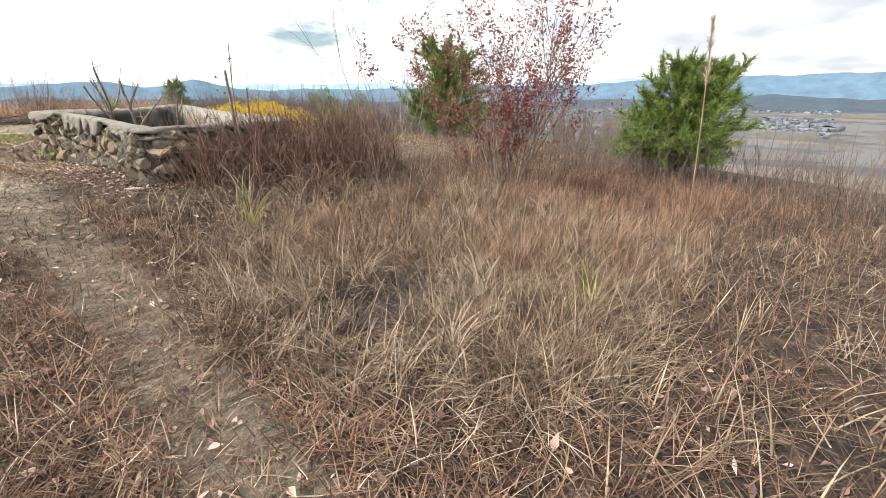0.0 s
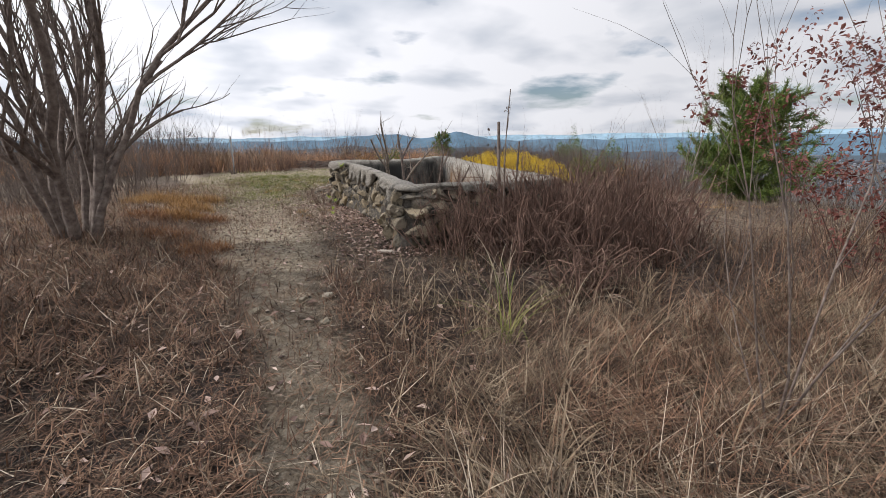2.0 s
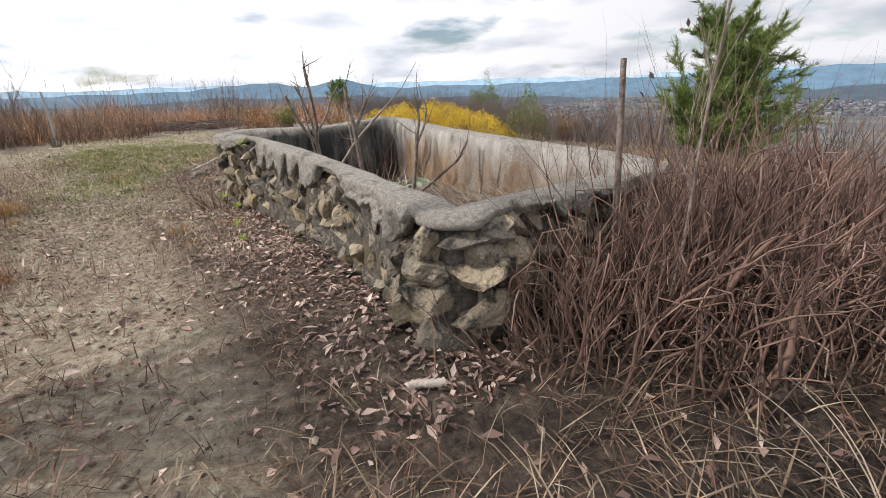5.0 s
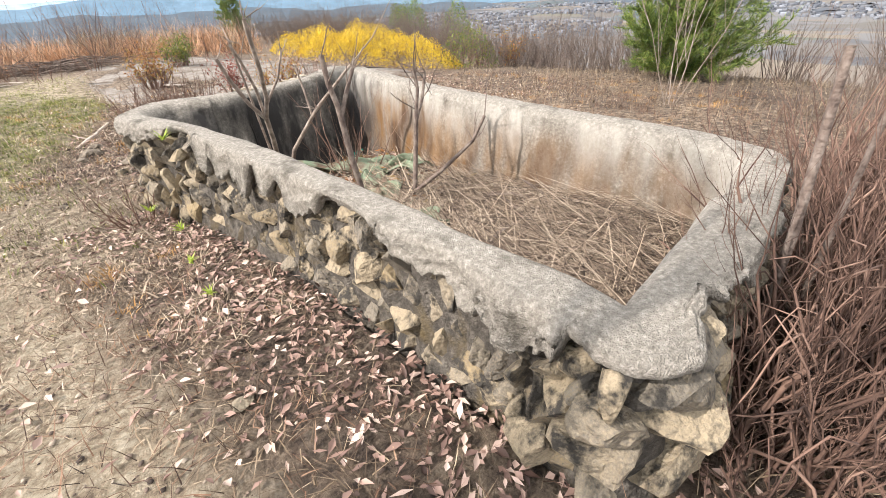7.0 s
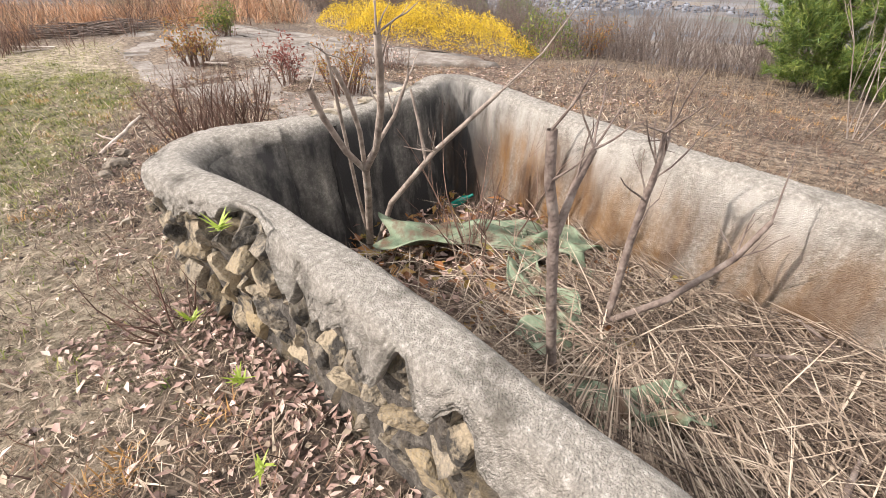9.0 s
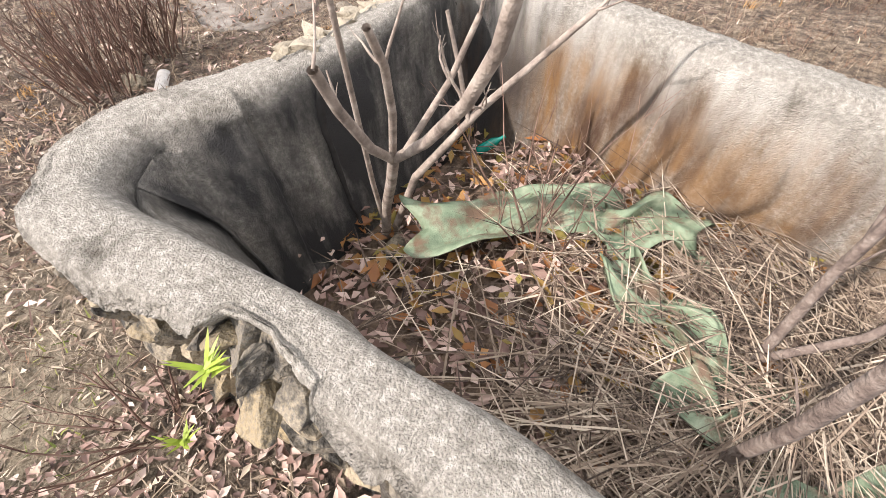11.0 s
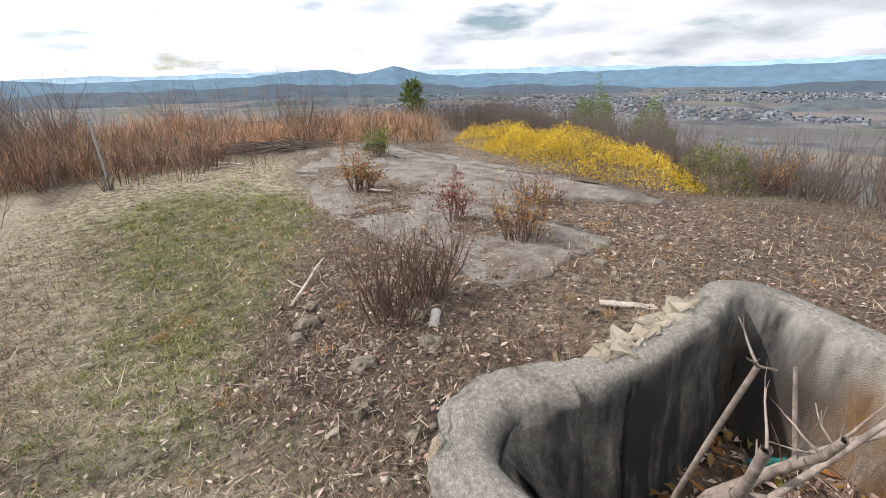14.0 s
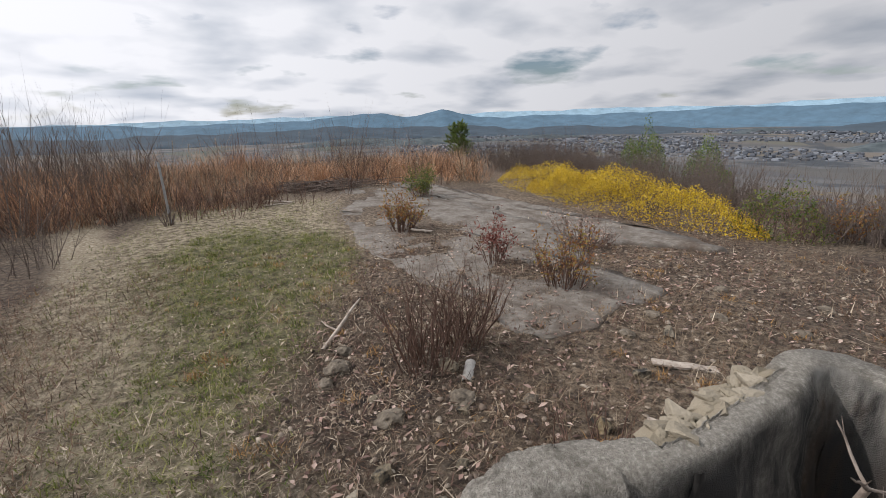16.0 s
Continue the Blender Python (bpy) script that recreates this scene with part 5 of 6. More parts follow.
grass("bank_grass", "matted russet grass on the bank", "russet_grass", 45000, (-7.5, -6, -1.8, 12), left, (.12, .42), .006, .95, .7, 207, wild=1.0, segs=2)
for k, (x, y, r, hh) in enumerate([(-3.3, 4.6, .6, .45), (-2.8, 5.2, .45, .35), (-3.9, 5.4, .5, .4), (-2.7, 3.4, .4, .3), (-2.6, 2.2, .35, .3)]):
    grass("grass_tussock", "rounded tussock of golden dry grass", "gold_grass", 5200, (x - r, y - r, x + r, y + r),
          lambda a, b, x=x, y=y, r=r: smooth(1, .3, np.hypot(a - x, b - y) / r), (hh * .5, hh * 1.2), .005, .55, 1.0, 220 + k)
for k, (x, y, r, hh) in enumerate([(-2.86, 1.95, .4, .24), (-2.06, 0.34, .35, .2), (-2.50, 0.94, .35, .2), (-2.29, 2.25, .35, .2)]):
    grass("fern_litter", "rusty heap of dead fern and grass beside the path", "rust_fern", 5200, (x - r, y - r, x + r, y + r),
          lambda a, b, x=x, y=y, r=r: smooth(1, .2, np.hypot(a - x, b - y) / r), (hh * .4, hh * 1.2), .008, .8, .9, 240 + k, wild=1.0)
brush = lambda x, y: smooth(15.6, 17.5, y - 3.0 * smooth(-2.2, .3, x) + .5 * wave(x, y, 71, .9) + .35 * np.clip(-x - 3.5, 0, 9)) * smooth(8.2, 6.4, x - .35 * np.clip(y - 19, 0, 10)) * smooth(30, 26, y)
grass("tall_brush_grass", "stand of tall reddish-brown dry grass", "brush", 80000, (-16, 5, 12, 30), lambda x, y: brush(x, y), (.4, 1.8), .017, .55, .9, 230, per=30, spread=.13, vary=.8, wild=1.0)
grass("pale_brush_grass", "tall pale dry grass among the scrub", "straw", 30000, (-16, 5, 12, 30), brush, (.6, 2.1), .014, .45, .9, 231, per=24, spread=.1, vary=.6, wild=1.0)
east = lambda x, y: smooth(4.4, 6.4, x + .6 * wave(x, y, 81, 1.2)) * smooth(9.0, 4.5, y) * smooth(13, 9, x)
grass("slope_grass", "dry brown grass along the slope's edge", "straw", 26000, (3, -2.5, 13, 9), east, (.06, .24), .007, .8, .6, 232, per=20, spread=.07)
grass("slope_straw", "dry pale grass along the slope's edge", "straw", 9000, (4, -2.5, 13, 9), east, (.08, .4), .007, .5, .6, 233)


# ---- scrub at the clearing's edge ----
def scrub(name, label, spots, seed, mat, h, r=.008, depth=2):
    rng = np.random.RandomState(seed)
    lines = []
    for x, y in spots:
        z = gz(x, y)
        for p, rad in (l for g in clump(rng.randint(1 << 30), 10, .4, h * rng.uniform(.6, 1.2), r, .55, depth, (2, 3) if depth > 1 else (3, 5)) for l in g):
            lines.append((np.array(p) + (x, y, z), rad))
    v, f = tubes(lines, 3)
    tagged(new(name, mesh_from(name, v, [f], M[mat])), label, "scrub", kind="stuff")


rs = np.random.RandomState(9)
scrub("bare_scrub", "tangle of bare grey-brown scrub", [(rs.uniform(-14, -4.2), rs.uniform(4, 14)) for _ in range(110)], 1, "bark", 1.2, .008, 1)
scrub("bare_scrub", "tangle of bare scrub behind the clearing", [(rs.uniform(-14, 7), rs.uniform(17.5, 28)) for _ in range(45)], 2, "red_twig", 1.9, .008, 1)
scrub("bare_scrub", "dark bare scrub on the rise", [(rs.uniform(-18, -5), rs.uniform(14, 26)) for _ in range(85)], 3, "bark", 2.5, .013, 1)
scrub("bare_scrub", "grey bare thicket below the slope's edge", [(10.2 + 9 * rs.uniform(0, 1) ** 1.6, rs.uniform(-3, 26)) for _ in range(240)], 4, "bark", 1.35, .010, 1)
scrub("bare_scrub", "grey-brown dead scrub at the edge of the clearing", [(rs.uniform(-7.5, .2), rs.uniform(15.2, 17.6)) for _ in range(45)], 6, "red_twig", .8, .008, 1)
scrub("bare_scrub", "dense grey-brown thicket on the falling slope", [(rs.uniform(9.8, 19), rs.uniform(3, 30)) for _ in range(330)], 14, "bark", 1.25, .009, 1)
scrub("bare_scrub", "low bare scrub along the grass field", [(rs.uniform(6, 14), rs.uniform(-9, 0)) for _ in range(90)], 5, "bark", .9, .008, 1)


# ---- dead leaves and straw ----
def litter_leaves(name, label, mat, n, box, weight, ln, seed, zf=None):
    rng = np.random.RandomState(seed)
    x, y = rng.uniform(box[0], box[2], n), rng.uniform(box[1], box[3], n)
    keep = rng.uniform(0, 1, n) < weight(x, y)
    x, y = x[keep], y[keep]
    z = (height(x, y) if zf is None else zf(x, y)) + rng.uniform(.005, .035, len(x))
    V, F = leaves(np.stack([x, y, z], -1), ln * rng.uniform(.35, 1.6, len(x)), ln * .5 * rng.uniform(.5, 1.4, len(x)), rng, flat=.3, fold=.35)
    tagged(new(name, mesh_from(name, V, F, M[mat])), label, "leaves", kind="stuff")


litter_leaves("fallen_leaves", "curled red-brown fallen leaves along the wall", "litter", 9000, (-2.2, -.6, .3, 4.0), by_wall, .05, 301)
litter_leaves("leaf_scraps", "brown leaf scraps and chips strewn over the clearing", "litter", 6000, (-1.2, 4.4, 7.0, 10.0), lambda x, y: (1 - lawn_weight(x, y)) * (.5 + .5 * wave(x, y, 46, 2)) * (~rim_distance(x, y)[1]), .06, 305)
litter_leaves("leaf_scraps", "pale dry scraps strewn over the thin grass", "pale_straw", 6000, (-4.2, 2.5, .8, 13), lambda x, y: .3 + .5 * smooth(12, 5, y) + 0 * x - (rim_distance(x, y)[1]), .045, 306)
litter_leaves("fallen_leaves", "scattered brown fallen leaves on the path", "litter", 3200, (-3.5, -7, 1, 4), lambda x, y: .6 + 0 * x, .06, 302)


def in_basin(x, y):
    d, ins = rim_distance(x, y)
    return np.where(ins & (d > .16), 1.0, 0.0)


def fill_height(x, y):
    """Dead straw heaped deepest at the near end."""
    return .0 + .20 * smooth(3.95, 3.3, y) + .10 * smooth(2.6, .6, y) + .05 * wave(x, y, 95, 4)


litter_leaves("basin_leaves", "brown leaf litter on the basin floor", "litter", 3600, (0, 0, 2.2, 4.4), lambda x, y: in_basin(x, y) * smooth(1.8, 3.2, y + .3 * x), .075, 303, lambda x, y: fill_height(x, y) - .01)
litter_leaves("basin_leaves", "orange-brown dead leaves among the straw", "orange_leaf", 500, (.4, 2.0, 2.2, 4.4), lambda x, y: in_basin(x, y), .10, 304, lambda x, y: fill_height(x, y) + .02)


def straw_heap():
    rng = np.random.RandomState(8)
    n = 22000
    x, y = rng.uniform(.1, 2.0, n), rng.uniform(0, 3.7, n)
    keep = (in_basin(x, y) > 0) & (rng.uniform(0, 1, n) < .06 + .94 * smooth(3.1, 1.6, y))
    x, y = x[keep], y[keep]
    n = len(x)
    base = np.stack([x, y, fill_height(x, y) + rng.uniform(-.05, .12, n)], -1)
    az = rng.normal(2.2, 1.2, n)
    ln = rng.uniform(.12, .6, n)
    # keep the stalks between the walls
    ex, ey = x + np.cos(az) * ln, y + np.sin(az) * ln
    out = in_basin(ex, ey) == 0
    az = np.where(out, np.arctan2(2.0 - y, 1.0 - x), az)
    V, F = blades(base, az, np.clip(rng.normal(1.42, .16, n), 0, 1.75), ln, rng.uniform(.004, .011, n), rng.normal(.15, .25, n), 3)
    tagged(new("straw_heap", mesh_from("straw_heap", V, F, M["reed_straw"])), "heap of dry reed straw filling the basin", "straw", kind="stuff")


straw_heap()
fx, fy = np.meshgrid(np.linspace(-.1, 2.1, 45), np.linspace(-.05, 4.3, 85))
ok = in_basin(fx, fy) > 0
fz = fill_height(fx, fy) - .045
ii = np.arange(fx.size).reshape(fx.shape)
qq = np.stack([ii[:-1, :-1], ii[:-1, 1:], ii[1:, 1:], ii[1:, :-1]], -1)
kk = ok[:-1, :-1] | ok[1:, 1:]
tagged(new("floor", mesh_from("basin_floor", np.stack([fx, fy, fz], -1), [qq[kk].reshape(-1, 4)], material("rot", [(.045, .03, .022), (.11, .075, .05), (.2, .14, .09)], scale=14, bump=.9), smooth=True)), "rotting brown litter on the basin floor", "floor", kind="structure")


# ---- small things ----
def tarp(x, y, z, w, l, seed, rz, label):
    rng = np.random.RandomState(seed)
    u, v = np.meshgrid(np.linspace(-.5, .5, 22), np.linspace(-.5, .5, 22))
    fold = .035 * np.sin(u * 7 + 2 * v + seed) + .03 * np.sin(v * 6 + seed * 2) + .01 * np.sin(u * 19 - v * 7)
    xx = u * w + .05 * np.sin(v * 8 + seed)
    yy = v * l + .06 * np.sin(u * 7 + seed)
    zz = np.abs(fold) * 1.6 + .02
    n = 22
    idx = np.arange(n * n).reshape(n, n)
    q = np.stack([idx[:-1, :-1], idx[:-1, 1:], idx[1:, 1:], idx[1:, :-1]], -1).reshape(-1, 4)
    ob = new("tarpaulin", mesh_from("tarpaulin", np.stack([xx, yy, zz], -1), [q], M["tarp"], smooth=True))
    ob.matrix_basis = pose(x, y, z, rng.uniform(-8, 8), rng.uniform(-8, 8), rz)
    md = ob.modifiers.new("thick", "SOLIDIFY")
    md.thickness = .003
    tagged(ob, label, "tarpaulin", "torn tarpaulins in the basin")


tarp(1.20, 3.24, .22, 1.15, .34, 1, -42, "torn faded green tarpaulin strip among straw")
tarp(1.50, 2.72, .26, .30, .5, 2, 30, "crumpled piece of faded green tarpaulin")
tarp(1.08, 2.50, .26, .22, .55, 3, -20, "crumpled piece of faded green tarpaulin")
tarp(.86, 2.18, .27, .3, .36, 4, 20, "crumpled piece of faded green tarpaulin")
tarp(.72, 1.80, .28, .22, .6, 5, 25, "crumpled piece of faded green tarpaulin")


def bottle(x, y, z):
    prof = [(0, 0), (.03, 0), (.033, .02), (.033, .12), (.012, .17), (.012, .205), (0, .205)]
    a = np.arange(12) * 2 * np.pi / 12
    V = np.array([[r * np.cos(t), r * np.sin(t), h] for r, h in prof for t in a])
    idx = np.arange(len(prof) * 12).reshape(len(prof), 12)
    nxt = np.roll(idx, -1, 1)
    ob = new("bottle", mesh_from("bottle", V, [np.stack([idx[:-1], nxt[:-1], nxt[1:], idx[1:]], -1).reshape(-1, 4)], M["bottle"], smooth=True))
    ob.matrix_basis = pose(x, y, z, 55, 20, 30)
    tagged(ob, "green bottle lying in the leaves", "bottle")


bottle(1.66, 3.88, .09)


def trough(name, x, y, rz, l, r, label, mat="tile_white", tilt=0):
    """A half-round tile: a thick arched shell."""
    a = np.linspace(0, np.pi, 9)
    rows = []
    for rr in (r, r * .78):
        for s in (-.5, .5):
            rows.append(np.stack([rr * np.cos(a), 0 * a + s * l, rr * np.sin(a) * .8], -1))
    V = np.array(rows)
    i = np.arange(8)
    o = lambda k: i + 9 * k
    q = np.concatenate([np.stack([o(a_), o(a_) + 1, o(b_) + 1, o(b_)], -1) for a_, b_ in ((0, 1), (2, 3), (0, 2), (1, 3))])
    ob = new(name, mesh_from(name, V.reshape(-1, 3), [q], M[mat], smooth=False))
    ob.matrix_basis = pose(x, y, gz(x, y) + .01, tilt, 0, rz)
    tagged(ob, label, "roof tile")


trough("roof_tile", .72, 6.32, -32, .34, .05, "white half-round broken tile lying on soil")


def plank(x, y, l, w, rz, label, z=.02, tilt=3, mat="grey_wood"):
    bm = bmesh.new()
    bmesh.ops.create_cube(bm, size=1)
    bmesh.ops.subdivide_edges(bm, edges=[e for e in bm.edges if abs(e.verts[0].co.x - e.verts[1].co.x) > .5], cuts=6)
    for v in bm.verts:
        v.co = Vector((v.co.x * l, v.co.y * w * (1 + .25 * noise.noise(v.co * 5 + Vector((l, 0, 0)))), v.co.z * .02 + .012 * noise.noise(Vector((v.co.x * 4, l, 0)))))
    me = bpy.data.meshes.new("plank")
    bm.to_mesh(me)
    bm.free()
    me.materials.append(M[mat])
    ob = new("plank", me)
    ob.matrix_basis = pose(x, y, gz(x, y) + z, 0, tilt, rz)
    tagged(ob, label, "plank", "old planks")


plank(2.0, 11.4, .45, .09, -35, "weathered pale board lying on the slab", z=.06)
plank(-.75, 16.6, .8, .09, 20, "weathered pale board lying in grass")
plank(-.65, 16.9, .8, .09, -30, "weathered pale board lying in grass", z=.05)
plank(1.55, 5.0, .4, .09, 35, "rotten pale board behind the end wall")
plank(2.55, 5.55, .55, .1, -35, "rotten pale board on the litter")
plank(2.75, 5.0, .6, .06, -25, "rotten pale board on the litter")
woody("fallen_branch", -.2, 7.8, [([(-.3, -.52, .03), (-.1, -.2, .06), (.02, .05, .05), (.14, .25, .08), (.3, .5, .10)], [.022, .022, .02, .018, .012]), ([(-.1, -.2, .06), (-.2, -.1, .1), (-.24, 0, .12)], [.012, .01, .006])], M["grey_wood"], "crooked pale dead branch lying on the grass", "branch")


def woodpile():
    rng = np.random.RandomState(4)
    lines = []
    for k in range(120):
        a = rng.normal(.3, .5)
        c = np.array([rng.normal(0, .9), rng.normal(0, .35), rng.uniform(.02, .28)])
        d = np.array([math.cos(a), math.sin(a), rng.normal(0, .12)]) * rng.uniform(.3, .9)
        lines.append(([c - d, c + rng.normal(0, .04, 3), c + d], [.012, .014, .006]))
    v, f = tubes(lines, 4)
    ob = new("brushwood_pile", mesh_from("brushwood_pile", v, [f], M["bark"], smooth=True))
    ob.matrix_basis = pose(.9, 18.9, gz(.9, 18.9))
    tagged(ob, "low heap of grey cut brushwood", "brushwood", kind="stuff")


woodpile()
woody("marker_post", -3.2, 15.0, [([(0, 0, -.2), (0, .01, .8), (.0, .01, 1.5)], [.028, .028, .028])], M["metal_post"], "thin grey metal marker post in the grass", "post", sides=8)
woody("dead_stool", -3.25, 14.9, clump(81, 14, .12, .45, .014, .4, 1, (1, 2)), M["bark"], "dark stump of cut stems at a post", "stump")


def loose_stone(x, y, s, pale, label, k):
    ob = new("loose_stone", (PALE if pale else ROCKS)[k % 4])
    ob.matrix_basis = pose(x, y, gz(x, y) + s * .2, 10 * k % 30, 7 * k % 20, 47 * k) @ Matrix.Diagonal((s, s * .8, s * .8, 1))
    tagged(ob, label, "stone", "loose stones")


for k, (x, y, s, pale) in enumerate([(-.76, 1.17, .06, 1), (-1.12, -3.15, .045, 1), (-.98, -3.24, .035, 1), (-1.14, -1.42, .05, 1), (-1.45, -1.47, .05, 1), (-.95, -1.38, .05, 1), (-1.35, -1.62, .04, 1),
                                     (.43, 5.8, .06, 0), (-.08, 5.0, .075, 0), (-.33, 5.4, .09, 0), (.58, 6.45, .12, 0), (-.7, -1.2, .05, 1), (-1.0, -1.75, .04, 1), (-.2, 6.3, .06, 1), (1.3, 5.2, .1, 0), (2.1, 5.6, .09, 0), (3.0, 6.1, .1, 0), (.2, 5.3, .06, 0), (-.95, 4.8, .05, 0), (-.55, 5.3, .06, 1)]):
    loose_stone(x, y, s, pale, "small pale stone lying on the trodden soil" if pale else "rough grey-brown stone lying on the soil", k)
ob = new("flat_stone", ROCKS[2])
ob.matrix_basis = pose(.75, 3.75, .03, 12, 20, 30) @ Matrix.Diagonal((.16, .12, .05, 1))
tagged(ob, "flat grey stone at the foot of the cut tree", "stone")


def rosette(x, y, z, seed, s, label):
    rng = np.random.RandomState(seed)
    ob = thing("seedling", x, y, z, label, "plant", "green seedlings")
    for k in range(16):
        one = lambda v: np.array([v])
        V, F = blades(rng.normal(0, .008, (1, 3)), one(rng.uniform(0, 6.283)), one(rng.uniform(.4, 1.3)), one(s * rng.uniform(.7, 1.2)), one(s * .2), one(rng.uniform(0, .5)), 3)
        child("leaf", mesh_from("leaf", V, F, M["bright_leaf"]), ob)


rosette(-.25, 3.25, .92, 1, .085, "bright green seedling sprouting from the wall")
rosette(-.42, 2.95, .35, 2, .07, "bright green weed at the wall's foot")
rosette(-.5, 2.55, .28, 3, .06, "bright green weed at the wall's foot")
rosette(-.55, 2.1, .26, 4, .06, "bright green weed at the wall's foot")
rosette(-.48, 3.5, .35, 5, .07, "bright green weed at the wall's foot")


def reed(x, y, h, lean, seed, label):
    """A tall plume grass: one bent stem and a feathery head."""
    rng = np.random.RandomState(seed)
    ob = thing("plume_grass", x, y, gz(x, y), label, "grass")
    pts = [np.array([lean[0] * s * s, lean[1] * s * s, h * s]) for s in np.linspace(0, 1, 8)]
    child("stem", mesh_from("stem", *(lambda v, f: (v, [f]))(*tubes([(pts, [.0028] * 7 + [.0015])], 4)), M["straw"], smooth=True), ob)
    n = 260
    k = rng.uniform(.82, 1.0, n)
    base = np.stack([lean[0] * k * k, lean[1] * k * k, h * k], -1)
    V, F = blades(base, rng.normal(math.atan2(lean[1], lean[0]), .9, n), rng.uniform(.2, 1.0, n), rng.uniform(.03, .09, n), np.full(n, .003), rng.uniform(0, .9, n), 2)
    child("plume", mesh_from("plume", V, F, M["pale_straw"]), ob, "feathery pale seed head")


stick_rng = np.random.RandomState(14)
for k in range(14):
    x, y, a, ln = stick_rng.uniform(.6, 1.7), stick_rng.uniform(.6, 2.4), stick_rng.uniform(0, 3.14), stick_rng.uniform(.2, .42)
    d = np.array([math.cos(a) * ln, math.sin(a) * ln, stick_rng.uniform(-.03, .08)])
    d[0] = np.clip(d[0], .25 - x, 1.8 - x)
    v, f = tubes([([(0, 0, 0), d * .5 + stick_rng.normal(0, .02, 3), d], [.014, .012, .007])], 6)
    ob = new("dead_stick", mesh_from("dead_stick", v, [f], M["bark"], smooth=True))
    ob.matrix_basis = pose(x, y, float(fill_height(x, y)) + .05)
    tagged(ob, "bare dead stick lying on the straw", "stick", "sticks on the straw")

reed(0.68, -5.81, 1.76, (.25, .12), 1, "tall dry plume grass with a feathery seed head")
for k, (x, y) in enumerate([(-4.2, 17.0), (-3.0, 17.6), (-2.2, 18.2), (-5.2, 16.2), (-1.0, 18.8), (-6.5, 15.5), (-3.6, 18.6), (0.2, 19.6), (-7.5, 16.0), (-4.8, 18.0)]):
    reed(x, y, 1.7 + .1 * (k % 4), (.15 * math.cos(k), .15 * math.sin(k)), 10 + k, "tall pale plume grass at the clearing's edge")


def arching(x, y, seed, n, ln, mat, label):
    """A spray of long stalks bowed over to the ground."""
    rng = np.random.RandomState(seed)
    ob = thing("arching_grass", x, y, gz(x, y), label, "grass")
    for k in range(n):
        one = lambda v: np.array([v])
        V, F = blades(rng.normal(0, .03, (1, 3)), one(rng.uniform(0, 6.283)), one(rng.uniform(.05, .5)), one(ln * rng.uniform(.6, 1.15)), one(rng.uniform(.006, .011)), one(rng.uniform(1.0, 2.1)), 8)
        child("stalk", mesh_from("stalk", V, F, M[mat]), ob)


for k, (x, y, n, ln, mat) in enumerate([(.35, -1.75, 16, .75, "pale_straw"), (.1, -2.3, 18, .7, "green_grass"), (.75, -2.1, 14, .7, "pale_straw"), (.6, -2.9, 18, .7, "straw"), (1.3, -2.2, 14, .8, "straw"),
                                        (-.2, -3.3, 16, .55, "straw"), (.5, -4.7, 22, .6, "pale_straw"), (-.1, -4.9, 22, .5, "pale_straw"), (1.0, -4.2, 18, .7, "straw"), (.9, -5.3, 18, .65, "green_grass"), (1.6, -4.9, 16, .7, "straw"), (.2, -3.8, 18, .5, "pale_straw")]):
    arching(x, y, 400 + k, n, ln, mat, "spray of long dry grass bowed to the ground")

hose_pts = [(-.36 + .012 * k, -.36 + .012 * math.sin(k * .4) - .004 * k, .245 + .002 * k) for k in range(14)]
ob = new("ribbed_hose", mesh_from("ribbed_hose", *(lambda v, f: (v, [f]))(*tubes([([(x, y, gz(x, y) + .03) for x, y, z in hose_pts], [.022 if k % 2 else .017 for k in range(14)])], 10)), M["grey_wood"], smooth=True))
tagged(ob, "short piece of white ribbed hose by the wall", "hose")


def clod(x, y, s, k):
    """A turf sod: a lumpy mound of dark earth."""
    bm = bmesh.new()
    bmesh.ops.create_icosphere(bm, subdivisions=3, radius=1)
    for v in bm.verts:
        v.co *= 1 + .35 * noise.noise(v.co * 1.7 + Vector((k, 0, 0))) + .15 * noise.noise(v.co * 5 + Vector((k, 3, 0)))
        v.co.z *= .55
    me = bpy.data.meshes.new("soil_clod")
    bm.to_mesh(me)
    bm.free()
    me.materials.append(M["core"])
    ob = new("soil_clod", me)
    ob.matrix_basis = pose(x, y, gz(x, y), 0, 0, 40 * k) @ Matrix.Diagonal((s, s * .8, s, 1))
    tagged(ob, "dark lumpy clod of turned earth", "clod", "turned clods")


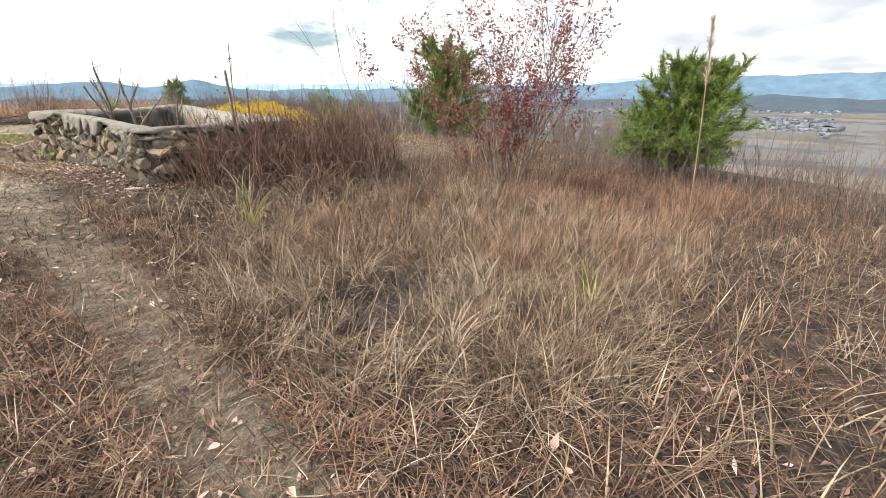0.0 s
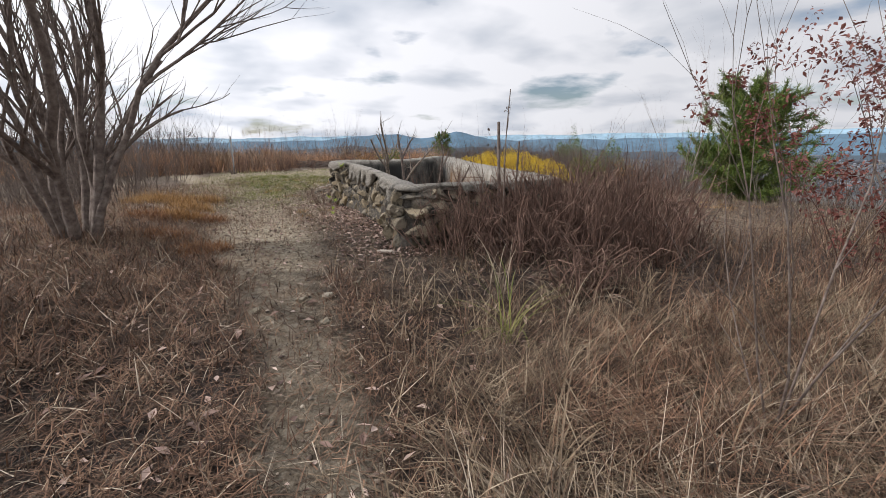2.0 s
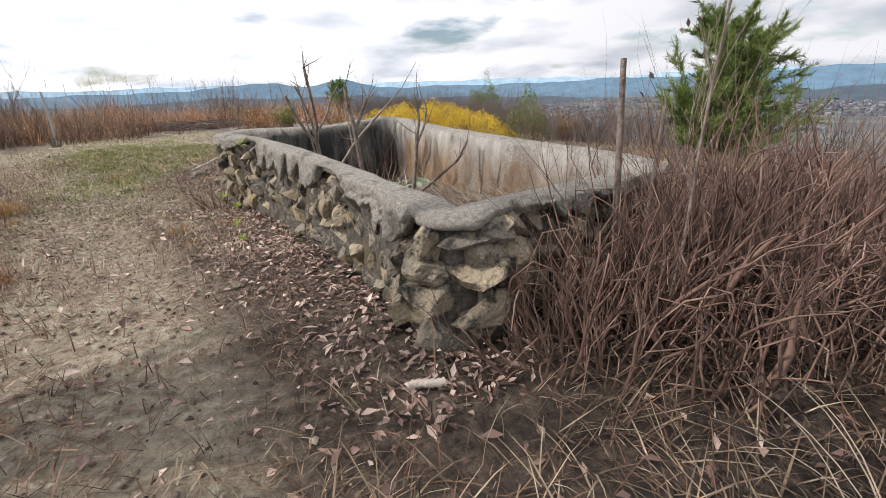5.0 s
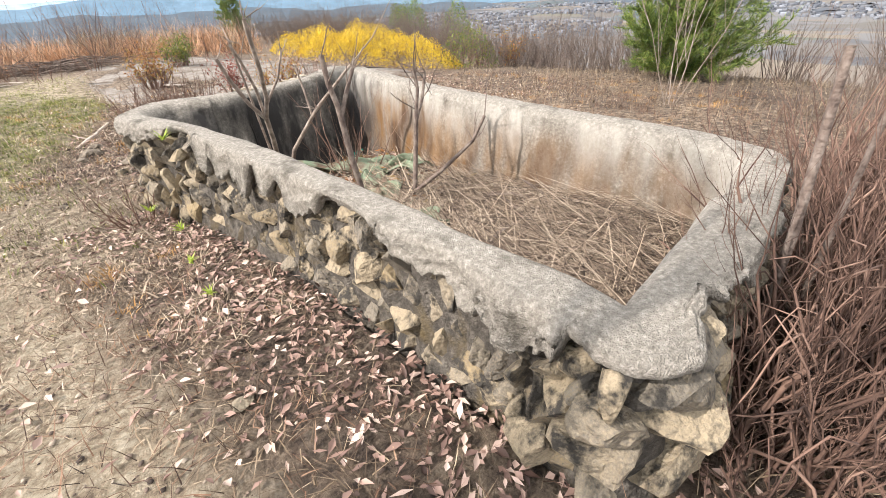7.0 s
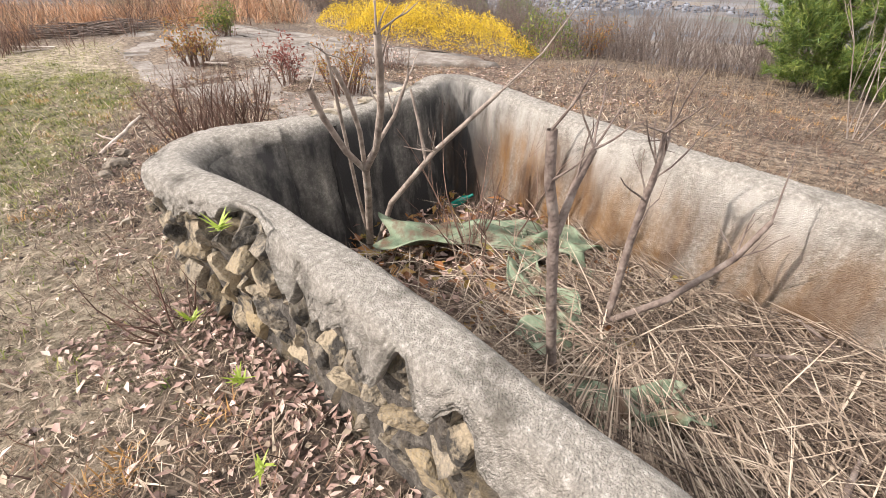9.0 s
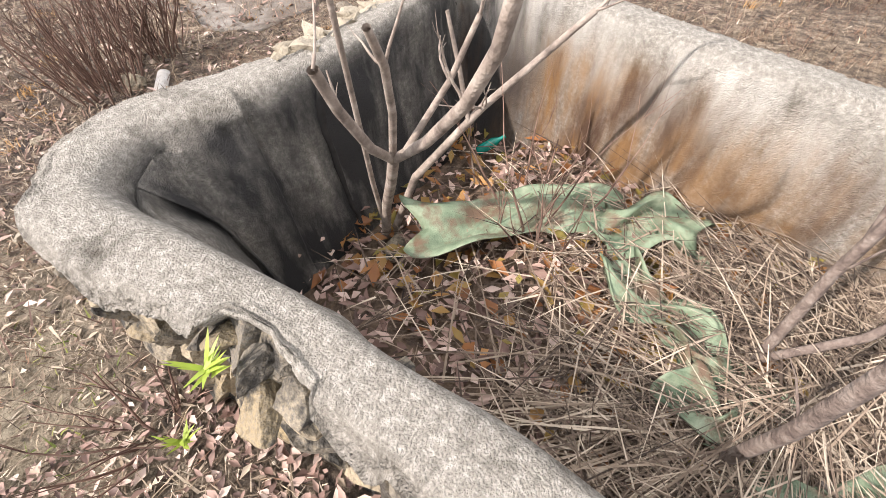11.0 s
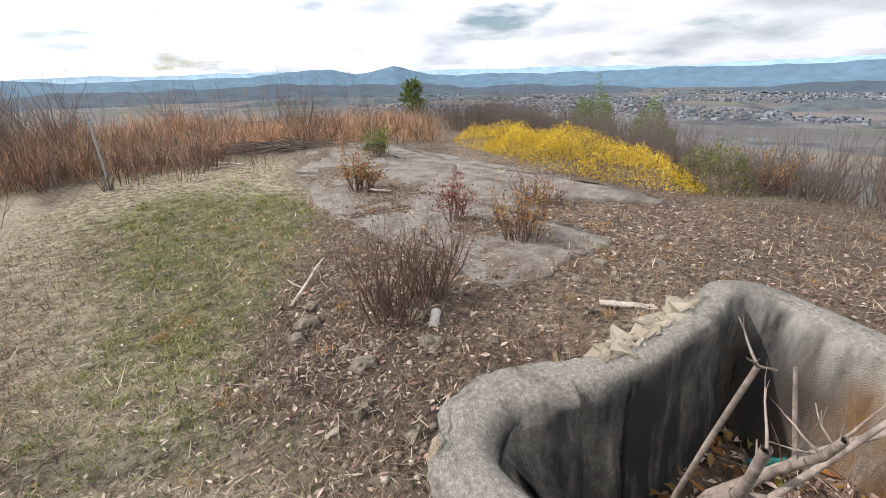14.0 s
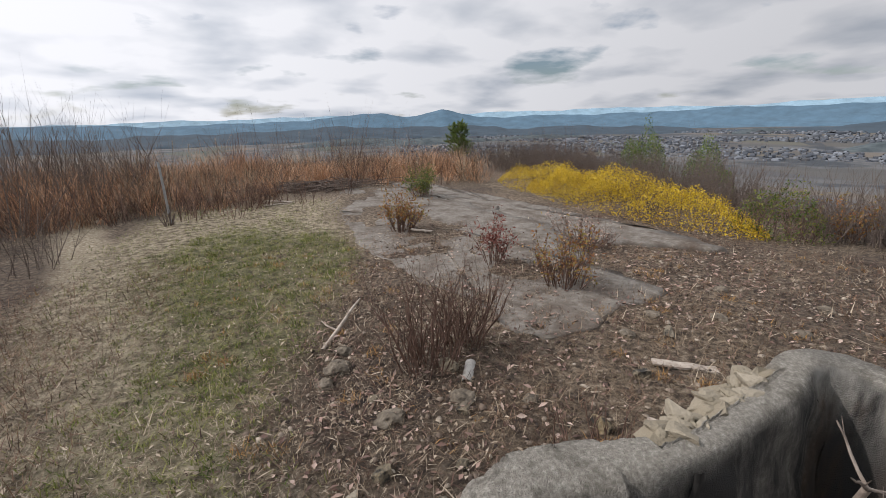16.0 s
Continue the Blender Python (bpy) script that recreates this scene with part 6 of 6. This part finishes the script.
def pebbles(name, label, n, box, weight, mat, size, seed):
    """Small stones and crumbs of earth strewn over the ground."""
    rng = np.random.RandomState(seed)
    x, y = rng.uniform(box[0], box[2], n), rng.uniform(box[1], box[3], n)
    d, ins = rim_distance(x, y)
    keep = (rng.uniform(0, 1, n) < weight(x, y)) & ~ins & (d > .2)
    x, y = x[keep], y[keep]
    n = len(x)
    oct_ = np.array([(1, 0, 0), (-1, 0, 0), (0, 1, 0), (0, -1, 0), (0, 0, 1), (0, 0, -1), (.6, .6, .5), (-.6, -.6, .5), (.6, -.6, .5), (-.6, .6, .5)], float)
    f = np.array([(0, 6, 8), (6, 2, 9), (9, 1, 7), (7, 3, 8), (6, 9, 4), (4, 9, 7), (4, 7, 8), (4, 8, 6), (6, 0, 2), (9, 2, 1), (7, 1, 3), (8, 3, 0)])
    s = size * rng.uniform(.4, 1.0, n) ** 1.5
    pts = oct_[None] * (1 + rng.uniform(-.3, .3, (n, 10, 1))) * (s[:, None] * rng.uniform(.6, 1.2, (n, 3)))[:, None]
    a = rng.uniform(0, 6.283, n)
    c, q = np.cos(a)[:, None], np.sin(a)[:, None]
    px, py = pts[:, :, 0] * c - pts[:, :, 1] * q, pts[:, :, 0] * q + pts[:, :, 1] * c
    V = np.stack([px + x[:, None], py + y[:, None], pts[:, :, 2] * .7 + (height(x, y) + s * .25)[:, None]], -1)
    T = (np.arange(n)[:, None, None] * 10 + f[None]).reshape(-1, 3)
    tagged(new(name, mesh_from(name, V.reshape(-1, 3), [T], M[mat])), label, "gravel", kind="stuff")


M["crumb"] = material("crumb", [(.035, .025, .02), (.10, .072, .055), (.22, .17, .13), (.45, .39, .31)], island=.9, bump=0)
pebbles("soil_crumbs", "dark crumbs of turned earth and small stones", 9000, (-4, 4.2, 8, 12), lambda x, y: (1 - lawn_weight(x, y)) * (.6 + .4 * wave(x, y, 45, 1.5)), "crumb", .035, 1)
pebbles("path_pebbles", "small stones and bark chips on the path", 6000, (-3.2, -7, -.3, 6), lambda x, y: .25 + .75 * path_weight(x, y), "crumb", .018, 2)
for k, (x, y, s) in enumerate([(-.12, 5.95, .13), (-.4, 6.9, .14), (-.55, 6.7, .1), (.5, 5.95, .14), (-.3, 7.2, .09), (1.0, 5.7, .08), (3.2, 6.5, .12), (3.9, 6.2, .1), (3.4, 5.2, .09), (4.4, 5.6, .11), (4.9, 6.9, .12), (5.4, 5.9, .1), (2.6, 6.3, .1)]):
    clod(x, y, s, k)

lay_stones()
